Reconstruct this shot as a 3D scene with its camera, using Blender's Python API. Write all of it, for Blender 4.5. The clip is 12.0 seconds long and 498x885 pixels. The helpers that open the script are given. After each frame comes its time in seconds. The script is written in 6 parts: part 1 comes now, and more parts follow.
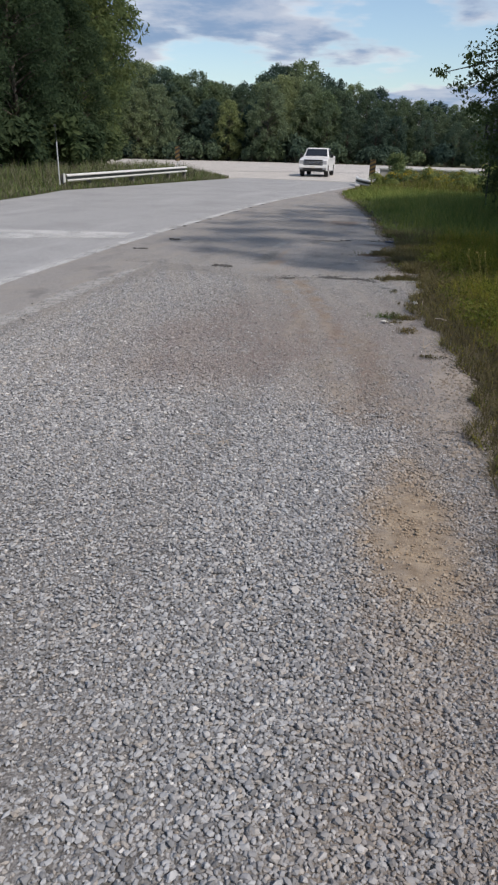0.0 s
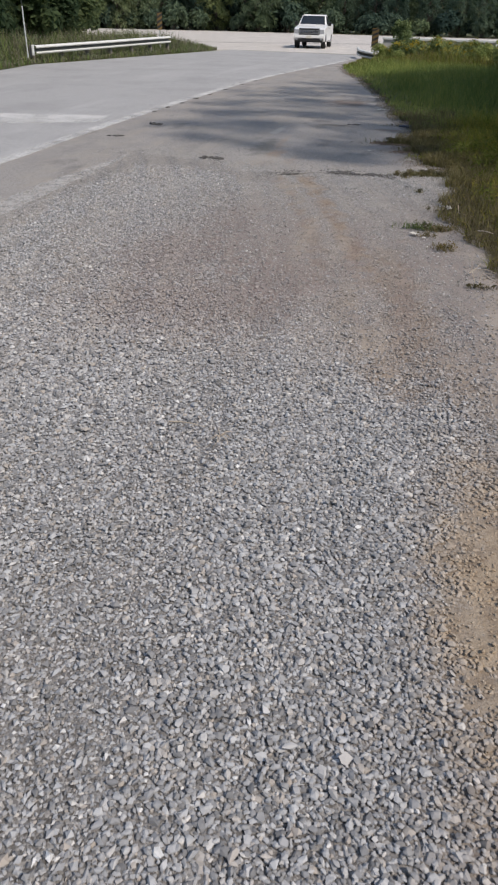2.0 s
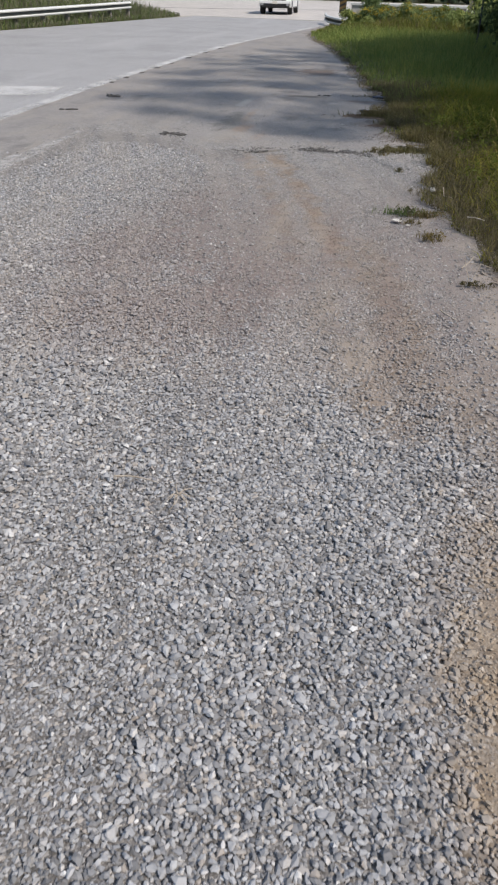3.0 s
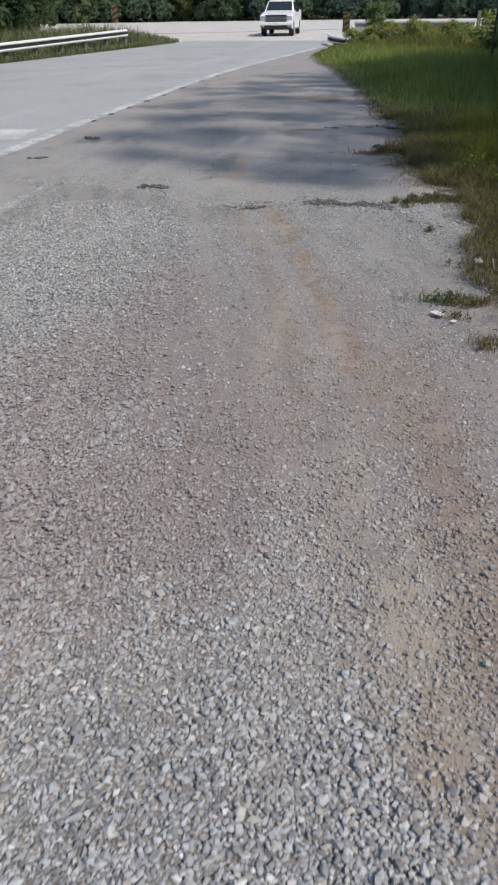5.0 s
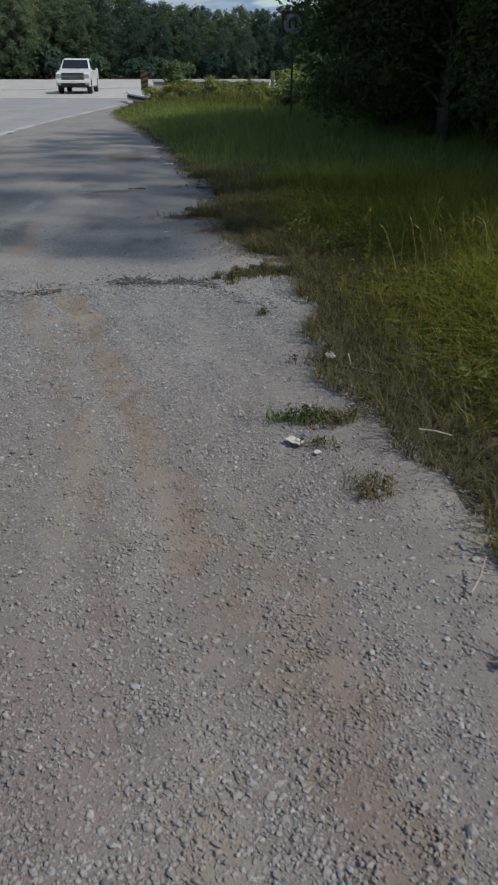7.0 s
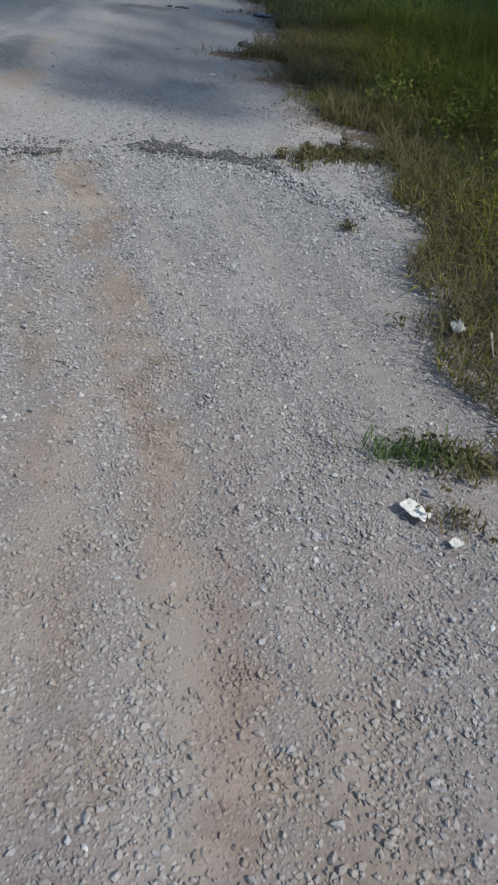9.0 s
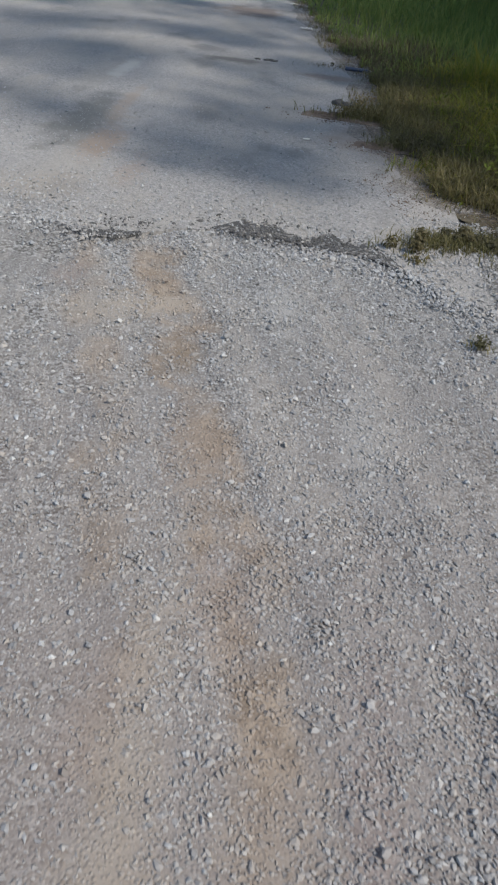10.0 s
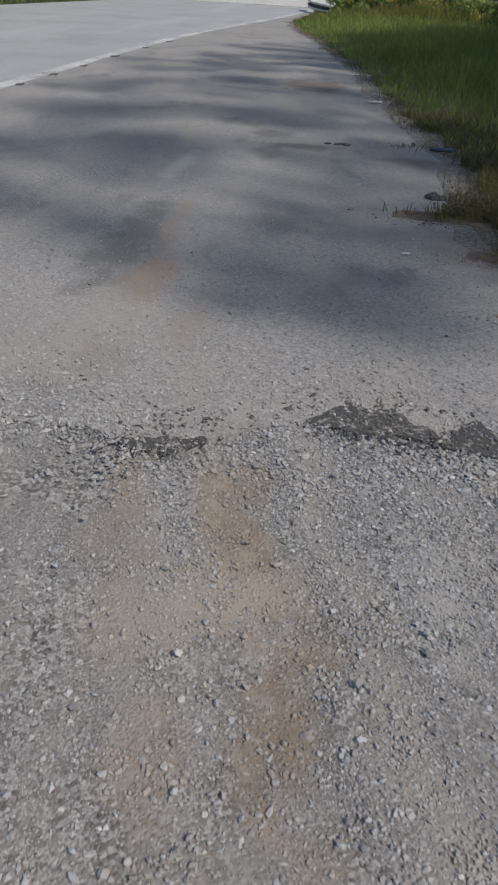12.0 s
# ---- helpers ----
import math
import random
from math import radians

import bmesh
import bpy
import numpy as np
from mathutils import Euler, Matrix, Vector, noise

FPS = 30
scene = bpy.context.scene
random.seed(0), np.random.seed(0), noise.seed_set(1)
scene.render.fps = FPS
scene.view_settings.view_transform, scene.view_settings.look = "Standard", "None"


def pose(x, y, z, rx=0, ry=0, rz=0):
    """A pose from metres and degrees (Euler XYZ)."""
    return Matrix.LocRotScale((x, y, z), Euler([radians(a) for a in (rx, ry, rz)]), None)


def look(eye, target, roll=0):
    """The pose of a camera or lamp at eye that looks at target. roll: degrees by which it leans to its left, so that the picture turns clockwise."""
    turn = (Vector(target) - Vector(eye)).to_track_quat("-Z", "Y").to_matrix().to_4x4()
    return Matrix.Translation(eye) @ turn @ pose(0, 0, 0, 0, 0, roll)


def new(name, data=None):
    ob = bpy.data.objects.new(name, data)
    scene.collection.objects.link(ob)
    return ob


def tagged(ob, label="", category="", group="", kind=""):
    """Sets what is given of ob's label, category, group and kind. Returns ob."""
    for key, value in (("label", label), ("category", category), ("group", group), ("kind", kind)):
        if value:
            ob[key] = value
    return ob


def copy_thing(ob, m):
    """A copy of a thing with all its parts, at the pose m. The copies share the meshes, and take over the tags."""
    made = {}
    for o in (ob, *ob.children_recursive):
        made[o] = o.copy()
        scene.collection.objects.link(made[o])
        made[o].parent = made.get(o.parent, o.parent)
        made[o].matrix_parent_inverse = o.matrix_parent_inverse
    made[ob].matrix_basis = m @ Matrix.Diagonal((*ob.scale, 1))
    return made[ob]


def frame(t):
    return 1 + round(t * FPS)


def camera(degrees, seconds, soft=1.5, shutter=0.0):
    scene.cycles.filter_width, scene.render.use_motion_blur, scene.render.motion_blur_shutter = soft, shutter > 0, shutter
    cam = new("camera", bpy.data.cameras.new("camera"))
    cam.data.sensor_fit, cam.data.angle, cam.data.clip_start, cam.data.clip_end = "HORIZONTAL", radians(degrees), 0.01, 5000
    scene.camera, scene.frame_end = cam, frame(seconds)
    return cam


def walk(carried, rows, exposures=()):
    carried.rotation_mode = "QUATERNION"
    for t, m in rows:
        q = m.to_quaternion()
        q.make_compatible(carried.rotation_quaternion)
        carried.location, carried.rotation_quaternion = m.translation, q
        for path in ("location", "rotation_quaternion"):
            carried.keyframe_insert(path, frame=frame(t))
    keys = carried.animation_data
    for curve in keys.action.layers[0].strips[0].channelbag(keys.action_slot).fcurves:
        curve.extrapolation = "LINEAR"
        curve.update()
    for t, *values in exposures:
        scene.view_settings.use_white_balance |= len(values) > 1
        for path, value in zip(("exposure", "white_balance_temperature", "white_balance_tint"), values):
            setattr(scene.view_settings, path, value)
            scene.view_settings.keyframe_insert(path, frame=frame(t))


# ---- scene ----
cam = camera(37.0, 12.0, soft=2.2, shutter=0.15)
PATH = [
    (0, (0.472, -1.681, 1.82), (0.084, 0.137, 1.083), 1.5),
    (0.5, (0.413, -1.328, 1.767), (0.116, 0.477, 0.959), 1.6),
    (1, (0.139, -0.926, 1.68), (-0.124, 0.861, 0.821), 7.2),
    (1.5, (0.191, -0.537, 1.733), (-0.166, 1.185, 0.78), 1.1),
    (2, (0.078, -0.218, 1.72), (-0.256, 1.485, 0.726), 1.5),
    (2.5, (-0.095, 0.133, 1.678), (-0.278, 1.834, 0.642), 5.9),
    (2.7, (-0.034, 0.282, 1.666), (-0.253, 1.975, 0.624), 3.5),
    (4.3, (-0.049, 1.592, 1.711), (-0.35, 3.244, 0.624), -0.8),
    (4.5, (-0.106, 1.78, 1.668), (-0.417, 3.46, 0.627), -0.6),
    (5, (-0.209, 2.38, 1.672), (-0.51, 4.078, 0.658), -0.8),
    (5.5, (-0.157, 2.878, 1.554), (-0.289, 4.648, 0.634), -0.7),
    (6, (-0.133, 3.192, 1.539), (0.043, 4.972, 0.645), 1.9),
    (6.5, (-0.159, 3.481, 1.57), (0.027, 5.258, 0.671), 1.1),
    (6.8, (-0.18, 3.668, 1.563), (-0.045, 5.452, 0.668), -0.3),
    (7, (-0.238, 3.834, 1.563), (-0.113, 5.614, 0.658), 0.1),
    (7.2, (-0.303, 3.984, 1.562), (-0.193, 5.766, 0.661), 1.6),
    (8.8, (-0.351, 5.304, 1.334), (-0.198, 6.887, 0.12), 6.2),
    (9, (-0.405, 5.409, 1.345), (-0.277, 6.986, 0.123), 7.5),
    (9.2, (-0.396, 5.543, 1.338), (-0.351, 7.122, 0.112), 4.5),
    (9.5, (-0.456, 5.797, 1.355), (-0.467, 7.366, 0.115), 4.5),
    (10, (-0.611, 6.194, 1.341), (-0.634, 7.814, 0.169), 7.1),
    (10.5, (-0.64, 6.52, 1.368), (-0.681, 8.164, 0.231), 5.3),
    (11, (-0.7, 6.871, 1.363), (-0.796, 8.525, 0.243), 2.9),
    (11.5, (-0.819, 7.238, 1.333), (-0.981, 8.901, 0.234), 2.5),
    (12, (-0.93, 7.568, 1.33), (-1.114, 9.247, 0.258), 2.9),
]
walk(cam, [(t, look(eye, target, roll)) for t, eye, target, roll in PATH],
     [(0, 0.08, 6720, 14), (2.0, 0.18, 6820, 14), (4.3, 0.38, 6560, 12), (5.0, 0.30, 6500, 11.5), (5.5, 0.10, 6420, 10), (6.2, -0.27, 6400, 8.6), (7.2, -0.21, 6380, 8.4), (8.8, 0.24, 6200, 8), (9.5, 0.40, 6320, 9.5), (10.2, 0.40, 6400, 8.6), (11.0, 0.16, 6450, 9.2), (11.5, 0.02, 6500, 10), (12, 0.03, 6560, 11)])

# ---- sky, sun ----
SUN_AZ = Vector((0.86, -0.50, 0.0)).normalized()
SUN_EL = radians(48)
world = bpy.data.worlds.new("world")
scene.world = world
world.use_nodes = True


class Nodes:
    """Short-hand for building a node tree."""

    def __init__(self, tree):
        self.t = tree
        tree.nodes.clear()

    def add(self, kind, props=(), **inputs):
        n = self.t.nodes.new(kind)
        for k, v in dict(props).items():
            setattr(n, k, v)
        for k, v in inputs.items():
            key = int(k[1:]) if k[0] == "i" and k[1:].isdigit() else k.replace("_", " ")
            self.put(n.inputs[key], v)
        return n

    def put(self, socket, v):
        if isinstance(v, bpy.types.NodeSocket):
            self.t.links.new(v, socket)
        elif isinstance(v, bpy.types.Node):
            self.t.links.new(v.outputs[0], socket)
        else:
            socket.default_value = v

    def math(self, op, a, b=0.0, c=0.0, clamp=False):
        n = self.add("ShaderNodeMath", {"operation": op, "use_clamp": clamp}, i0=a, i1=b, i2=c)
        return n.outputs[0]

    def mix(self, f, a, b, blend="MIX"):
        n = self.add("ShaderNodeMix", {"data_type": "RGBA", "blend_type": blend})
        self.put(n.inputs[0], f)
        self.put(n.inputs[6], a)
        self.put(n.inputs[7], b)
        return n.outputs[2]

    def noise(self, vec, scale, detail=3.0, rough=0.55, out=0):
        return self.add("ShaderNodeTexNoise", Vector=vec, Scale=scale, Detail=detail, Roughness=rough).outputs[out]

    def step(self, v, lo, hi):
        n = self.add("ShaderNodeMapRange", {"interpolation_type": "SMOOTHSTEP"})
        for k, val in zip((0, 1, 2), (v, lo, hi)):
            self.put(n.inputs[k], val)
        return n.outputs[0]

    def ramp(self, v, stops):
        n = self.add("ShaderNodeValToRGB", Fac=v)
        el = n.color_ramp.elements
        while len(el) < len(stops):
            el.new(0.5)
        for e, (p, c) in zip(el, stops):
            e.position, e.color = p, (*c, 1)
        return n.outputs[0]


def rgb(*c):
    return (*c, 1.0)


n = Nodes(world.node_tree)
sky = n.add("ShaderNodeTexSky", {"sky_type": "NISHITA", "sun_disc": False, "sun_elevation": SUN_EL,
                                 "sun_rotation": math.atan2(SUN_AZ.x, SUN_AZ.y), "air_density": 1.0, "dust_density": 0.6})
way = n.add("ShaderNodeTexCoord").outputs["Generated"]
sep = n.add("ShaderNodeSeparateXYZ", Vector=way)
up = n.math("MAXIMUM", n.math("ADD", sep.outputs[2], 0.16), 0.03)
flat = n.add("ShaderNodeCombineXYZ", X=n.math("DIVIDE", sep.outputs[0], up), Y=n.math("DIVIDE", sep.outputs[1], up), Z=0.37)
big = n.noise(flat, 1.05, 7.0, 0.5)
cover = n.step(big, 0.465, 0.53)
lump = n.noise(flat, 2.6, 6.0, 0.6)
edge_lit = n.step(big, 0.545, 0.46)
cloud_col = n.mix(n.math("MULTIPLY", n.math("ADD", n.math("MULTIPLY", n.step(lump, 0.40, 0.66), 0.5), edge_lit), 0.72), rgb(0.24, 0.37, 0.58), rgb(1.0, 1.0, 1.0))
deep = n.mix(1.0, sky.outputs[0], rgb(0.88, 0.96, 1.0), "MULTIPLY")
b_sky = n.add("ShaderNodeBackground", Color=deep, Strength=0.13)
b_cloud = n.add("ShaderNodeBackground", Color=cloud_col, Strength=0.88)
both = n.add("ShaderNodeMixShader", i0=n.math("MULTIPLY", cover, 0.92), i1=b_sky, i2=b_cloud)
n.add("ShaderNodeOutputWorld", Surface=both)

sun = new("sun", bpy.data.lights.new("sun", "SUN"))
sun.data.energy, sun.data.angle, sun.data.color = 2.95, radians(1.7), (1.0, 0.95, 0.87)
sun_from = SUN_AZ * math.cos(SUN_EL) + Vector((0, 0, math.sin(SUN_EL)))
sun.matrix_basis = look(sun_from * 60, (0, 0, 0))


# ---- materials ----
def material(name):
    m = bpy.data.materials.new(name)
    m.use_nodes = True
    return m, Nodes(m.node_tree)


def finish(n, color, rough, bump=None, strength=0.3, distance=0.01, metal=0.0, spec=0.3):
    b = n.add("ShaderNodeBsdfPrincipled", Base_Color=color, Roughness=rough, Metallic=metal)
    n.put(b.inputs["Specular IOR Level"], spec)
    if bump is not None:
        n.put(b.inputs["Normal"], n.add("ShaderNodeBump", Strength=strength, Distance=distance, Height=bump))
    n.add("ShaderNodeOutputMaterial", Surface=b)
    return b


def ground_tint(n):
    """Wheel tracks of sandy dirt on the shoulder: masks by place."""
    pos = n.add("ShaderNodeNewGeometry").outputs["Position"]
    s = n.add("ShaderNodeSeparateXYZ", Vector=pos)
    x, y = s.outputs[0], s.outputs[1]
    wob = n.math("MULTIPLY", n.math("SUBTRACT", n.noise(pos, 2.3, 4.0), 0.5), 0.40)
    line = n.math("ADD", n.math("SUBTRACT", x, 0.40), n.math("MULTIPLY", n.math("MULTIPLY", y, y), 0.018))
    line = n.math("ADD", line, wob)
    a = n.step(n.math("ABSOLUTE", line), 0.16, 0.04)
    b = n.step(n.math("ABSOLUTE", n.math("ADD", line, 0.33)), 0.12, 0.02)
    far = n.math("ADD", y, n.math("MULTIPLY", wob, 2.0))
    fade = n.math("MULTIPLY", n.math("MULTIPLY", n.step(far, 4.6, 6.2), n.step(far, 9.75, 9.3)), n.step(n.noise(pos, 4.3, 5.0, 0.6), 0.36, 0.60))
    tracks = n.math("MULTIPLY", n.math("ADD", a, n.math("MULTIPLY", b, 0.6), clamp=True), fade)
    u = n.math("DIVIDE", n.math("ADD", n.math("SUBTRACT", x, 0.60), n.math("MULTIPLY", n.math("SUBTRACT", y, 1.75), 0.10)), 0.25)
    v = n.math("DIVIDE", n.math("SUBTRACT", y, 1.80), 0.85)
    d = n.math("ADD", n.math("MULTIPLY", u, u), n.math("MULTIPLY", v, v))
    sand = n.step(n.math("ADD", n.math("POWER", d, 0.5), n.math("ADD", n.math("MULTIPLY", wob, 3.4), n.math("MULTIPLY", n.math("SUBTRACT", n.noise(pos, 11.0, 5.0, 0.65), 0.5), 1.6))), 1.5, 0.30)
    brown = n.math("MULTIPLY", n.step(n.math("ADD", x, n.math("MULTIPLY", wob, 1.6)), 0.05, 0.65), n.step(far, 6.5, 4.0))
    band = n.math("ABSOLUTE", n.math("ADD", n.math("SUBTRACT", x, 0.17), n.math("ADD", n.math("MULTIPLY", n.math("SUBTRACT", y, 4.8), 0.14), n.math("MULTIPLY", wob, 1.2))))
    band = n.math("MULTIPLY", n.step(band, 0.26, 0.06), n.math("MULTIPLY", n.step(far, 3.2, 4.0), n.step(far, 6.8, 5.6)))
    brown = n.math("MULTIPLY", n.math("MULTIPLY", brown, n.step(far, 4.6, 3.6)), 0.8)
    brown = n.math("MULTIPLY", n.math("ADD", brown, band, clamp=True), n.step(n.noise(pos, 3.4, 6.0, 0.7), 0.30, 0.56))
    earth = n.math("MULTIPLY", n.math("MULTIPLY", n.step(far, 2.8, 4.6), n.step(far, 9.6, 6.0)), n.step(n.math("ADD", x, wob), -3.2, -1.6))
    ruts = n.noise(n.add("ShaderNodeCombineXYZ", X=line, Y=n.math("MULTIPLY", y, 0.07), Z=0.0), 5.5, 4.0, 0.6)
    ruts = n.math("MULTIPLY", n.step(ruts, 0.42, 0.60), n.step(far, 2.6, 4.4))
    return pos, x, y, tracks, sand, brown, earth, ruts


def spotted(n, base, pos, x, y, much_of):
    """Dry dirt spots with ragged, crumbling outlines."""
    wob = n.math("ADD", n.math("SUBTRACT", n.noise(pos, 7.0, 8.0, 0.75), 0.5), n.math("MULTIPLY", n.math("SUBTRACT", n.noise(pos, 38.0, 4.0, 0.6), 0.5), 0.35))
    for x0, y0, rx, ry, col, much in DIRT_SPOTS:
        dx = n.math("DIVIDE", n.math("SUBTRACT", x, x0), rx)
        dy = n.math("DIVIDE", n.math("SUBTRACT", y, y0), ry)
        d = n.math("SQRT", n.math("ADD", n.math("MULTIPLY", dx, dx), n.math("MULTIPLY", dy, dy)))
        d = n.math("ADD", d, n.math("MULTIPLY", wob, 3.4))
        base = n.mix(n.math("MULTIPLY", n.step(d, 1.7, 0.2), much * much_of), base, rgb(*col))
    return base


def make_gravel_bed():
    m, n = material("gravel_bed")
    pos, x, y, tracks, sand, brown, earth, ruts = ground_tint(n)
    cell = n.add("ShaderNodeTexVoronoi", Vector=pos, Scale=100.0)
    cell2 = n.add("ShaderNodeTexVoronoi", Vector=pos, Scale=240.0)
    grey = n.ramp(n.add("ShaderNodeSeparateColor", Color=cell.outputs["Color"]).outputs[0],
                  [(0.0, (0.065, 0.060, 0.055)), (0.45, (0.175, 0.165, 0.155)), (1.0, (0.40, 0.385, 0.365))])
    fine = n.ramp(n.add("ShaderNodeSeparateColor", Color=cell2.outputs["Color"]).outputs[1],
                  [(0.0, (0.10, 0.093, 0.087)), (0.55, (0.21, 0.198, 0.187)), (1.0, (0.36, 0.345, 0.33))])
    base = n.mix(n.step(n.noise(pos, 5.0, 4.0), 0.4, 0.6), grey, fine)
    # packed fines lie in patches between the stones
    packed = n.add("ShaderNodeAttribute", {"attribute_name": "packed"}).outputs["Fac"]
    grit = n.add("ShaderNodeSeparateColor", Color=n.add("ShaderNodeTexVoronoi", Vector=pos, Scale=190.0).outputs["Color"]).outputs[2]
    speck = n.mix(n.math("ADD", n.math("MULTIPLY", n.step(grit, 0.25, 0.95), 0.6), n.math("MULTIPLY", n.noise(pos, 45.0, 4.0, 0.7), 0.4)), rgb(0.115, 0.107, 0.098), rgb(0.40, 0.385, 0.365))
    silt = n.mix(n.step(n.noise(pos, 1.7, 5.0, 0.6), 0.38, 0.62), speck, n.mix(0.45, speck, rgb(0.30, 0.262, 0.225)))
    base = n.mix(n.math("MULTIPLY", packed, 0.60), base, silt)
    base = n.mix(n.math("MULTIPLY", ruts, 0.40), base, rgb(0.36, 0.325, 0.285))
    base = n.mix(n.math("MULTIPLY", earth, 0.60), base, rgb(0.245, 0.198, 0.174))
    base = n.mix(n.math("MULTIPLY", brown, 0.65), base, n.mix(n.step(n.noise(pos, 6.0, 5.0, 0.65), 0.42, 0.60), rgb(0.215, 0.160, 0.116), rgb(0.33, 0.262, 0.195)))
    clay = n.mix(n.step(n.noise(pos, 13.0, 5.0, 0.65), 0.40, 0.62), rgb(0.20, 0.148, 0.105), rgb(0.335, 0.262, 0.195))
    base = n.mix(n.math("MULTIPLY", tracks, 0.82), base, clay)
    base = n.mix(n.math("MULTIPLY", sand, 0.75), base, n.mix(n.step(n.noise(pos, 9.0, 7.0, 0.7), 0.34, 0.60), rgb(0.21, 0.15, 0.095), rgb(0.40, 0.312, 0.215)))
    pale = n.math("MULTIPLY", n.step(n.math("ADD", x, n.math("MULTIPLY", n.math("SUBTRACT", n.noise(pos, 3.1, 5.0), 0.5), 0.7)), 0.55, 0.85), 0.85)
    base = n.mix(n.math("MULTIPLY", pale, n.step(y, 2.3, 3.2)), base, rgb(0.355, 0.308, 0.262))
    base = spotted(n, base, pos, x, y, 0.85)
    rough_bed = n.math("MULTIPLY", n.step(cell.outputs["Distance"], 0.6, 0.0), n.math("SUBTRACT", 1.0, n.math("MULTIPLY", packed, 0.8)))
    finish(n, base, 0.9, n.math("ADD", rough_bed, n.noise(pos, 90.0, 3.0)), 0.6, 0.004)
    return m


def make_stone(name, dusty):
    m, n = material(name)
    pos, x, y, tracks, sand, brown, earth, ruts = ground_tint(n)
    r = n.add("ShaderNodeNewGeometry").outputs["Random Per Island"]
    base = n.ramp(r, [(0.0, (0.15, 0.15, 0.152)), (0.3, (0.29, 0.29, 0.293)), (0.55, (0.39, 0.39, 0.394)),
                      (0.8, (0.50, 0.50, 0.50)), (0.93, (0.39, 0.34, 0.29)), (1.0, (0.74, 0.73, 0.71))])
    base = n.mix(n.math("MULTIPLY", n.noise(pos, 60.0, 3.0), 0.35), base, rgb(0.30, 0.292, 0.28))
    base = n.mix(dusty, base, rgb(0.275, 0.262, 0.247))
    base = n.mix(n.math("MULTIPLY", earth, 0.20 + 0.4 * dusty), base, rgb(0.262, 0.214, 0.183))
    base = n.mix(n.math("MULTIPLY", ruts, 0.28), base, rgb(0.41, 0.37, 0.325))
    base = n.mix(n.math("MULTIPLY", brown, 0.45), base, rgb(0.275, 0.213, 0.16))
    base = n.mix(n.math("MULTIPLY", tracks, 0.55), base, rgb(0.30, 0.218, 0.148))
    base = n.mix(n.math("MULTIPLY", sand, 0.82), base, rgb(0.40, 0.305, 0.205))
    base = spotted(n, base, pos, x, y, 0.45)
    finish(n, base, 0.85, n.noise(pos, 220.0, 3.0), 0.35, 0.003)
    return m


# dry dirt spots on the gravel: place, half sizes, colour, strength
SAND_PALE, CLAY, PINK, DUSTY, MAUVE = (0.345, 0.29, 0.232), (0.265, 0.210, 0.166), (0.268, 0.215, 0.183), (0.37, 0.35, 0.325), (0.232, 0.180, 0.162)
DIRT_SPOTS = ((-1.08, 8.99, 0.15, 0.12, SAND_PALE, 0.85), (-1.29, 8.85, 0.17, 0.11, SAND_PALE, 0.6), (-1.13, 9.29, 0.06, 0.18, (0.25, 0.195, 0.145), 0.6),
              (-0.94, 8.53, 0.09, 0.11, (0.20, 0.152, 0.108), 0.8), (-1.50, 9.17, 0.07, 0.13, PINK, 0.7), (-0.58, 9.05, 0.08, 0.20, DUSTY, 0.8),
              (-0.79, 7.98, 0.10, 0.20, CLAY, 0.8), (-0.64, 7.45, 0.08, 0.18, PINK, 0.6), (-0.46, 6.82, 0.08, 0.24, CLAY, 0.75), (-0.36, 6.40, 0.09, 0.15, CLAY, 0.75), (-0.88, 7.05, 0.06, 0.20, PINK, 0.5), (-0.72, 6.58, 0.08, 0.20, CLAY, 0.55), (-0.28, 8.2, 0.08, 0.28, DUSTY, 0.6), (-2.54, 8.5, 0.12, 0.40, (0.44, 0.42, 0.39), 0.8),
              (0.09, 6.67, 0.12, 0.10, PINK, 0.5), (-0.26, 4.9, 0.10, 0.45, SAND_PALE, 0.75), (-0.06, 4.15, 0.12, 0.38, SAND_PALE, 0.9), (0.07, 3.70, 0.12, 0.22, (0.30, 0.235, 0.175), 0.8), (-1.35, 4.5, 0.6, 0.55, MAUVE, 0.8), (-1.75, 5.7, 0.45, 0.7, MAUVE, 0.8), (-0.80, 5.2, 0.35, 0.6, MAUVE, 0.65), (-1.6, 7.0, 0.25, 0.6, MAUVE, 0.55), (-0.78, 6.5, 0.07, 0.8, SAND_PALE, 0.5), (-0.30, 6.5, 0.06, 0.8, MAUVE, 0.6), (0.14, 5.1, 0.07, 0.7, MAUVE, 0.5), (-0.42, 6.3, 0.08, 0.5, (0.34, 0.30, 0.255), 0.45))


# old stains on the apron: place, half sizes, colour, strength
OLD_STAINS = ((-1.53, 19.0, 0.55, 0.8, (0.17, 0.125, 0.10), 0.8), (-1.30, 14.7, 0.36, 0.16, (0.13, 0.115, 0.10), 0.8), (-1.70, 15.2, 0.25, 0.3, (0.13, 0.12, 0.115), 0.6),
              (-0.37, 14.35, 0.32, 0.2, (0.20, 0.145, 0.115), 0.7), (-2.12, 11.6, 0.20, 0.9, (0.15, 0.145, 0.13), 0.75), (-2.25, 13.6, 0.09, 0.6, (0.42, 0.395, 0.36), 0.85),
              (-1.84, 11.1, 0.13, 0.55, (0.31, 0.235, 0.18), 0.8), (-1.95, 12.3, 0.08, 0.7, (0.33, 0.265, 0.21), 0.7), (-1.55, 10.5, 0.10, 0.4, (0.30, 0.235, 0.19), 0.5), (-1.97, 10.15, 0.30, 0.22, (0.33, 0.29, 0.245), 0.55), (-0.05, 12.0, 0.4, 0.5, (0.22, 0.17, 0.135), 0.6))


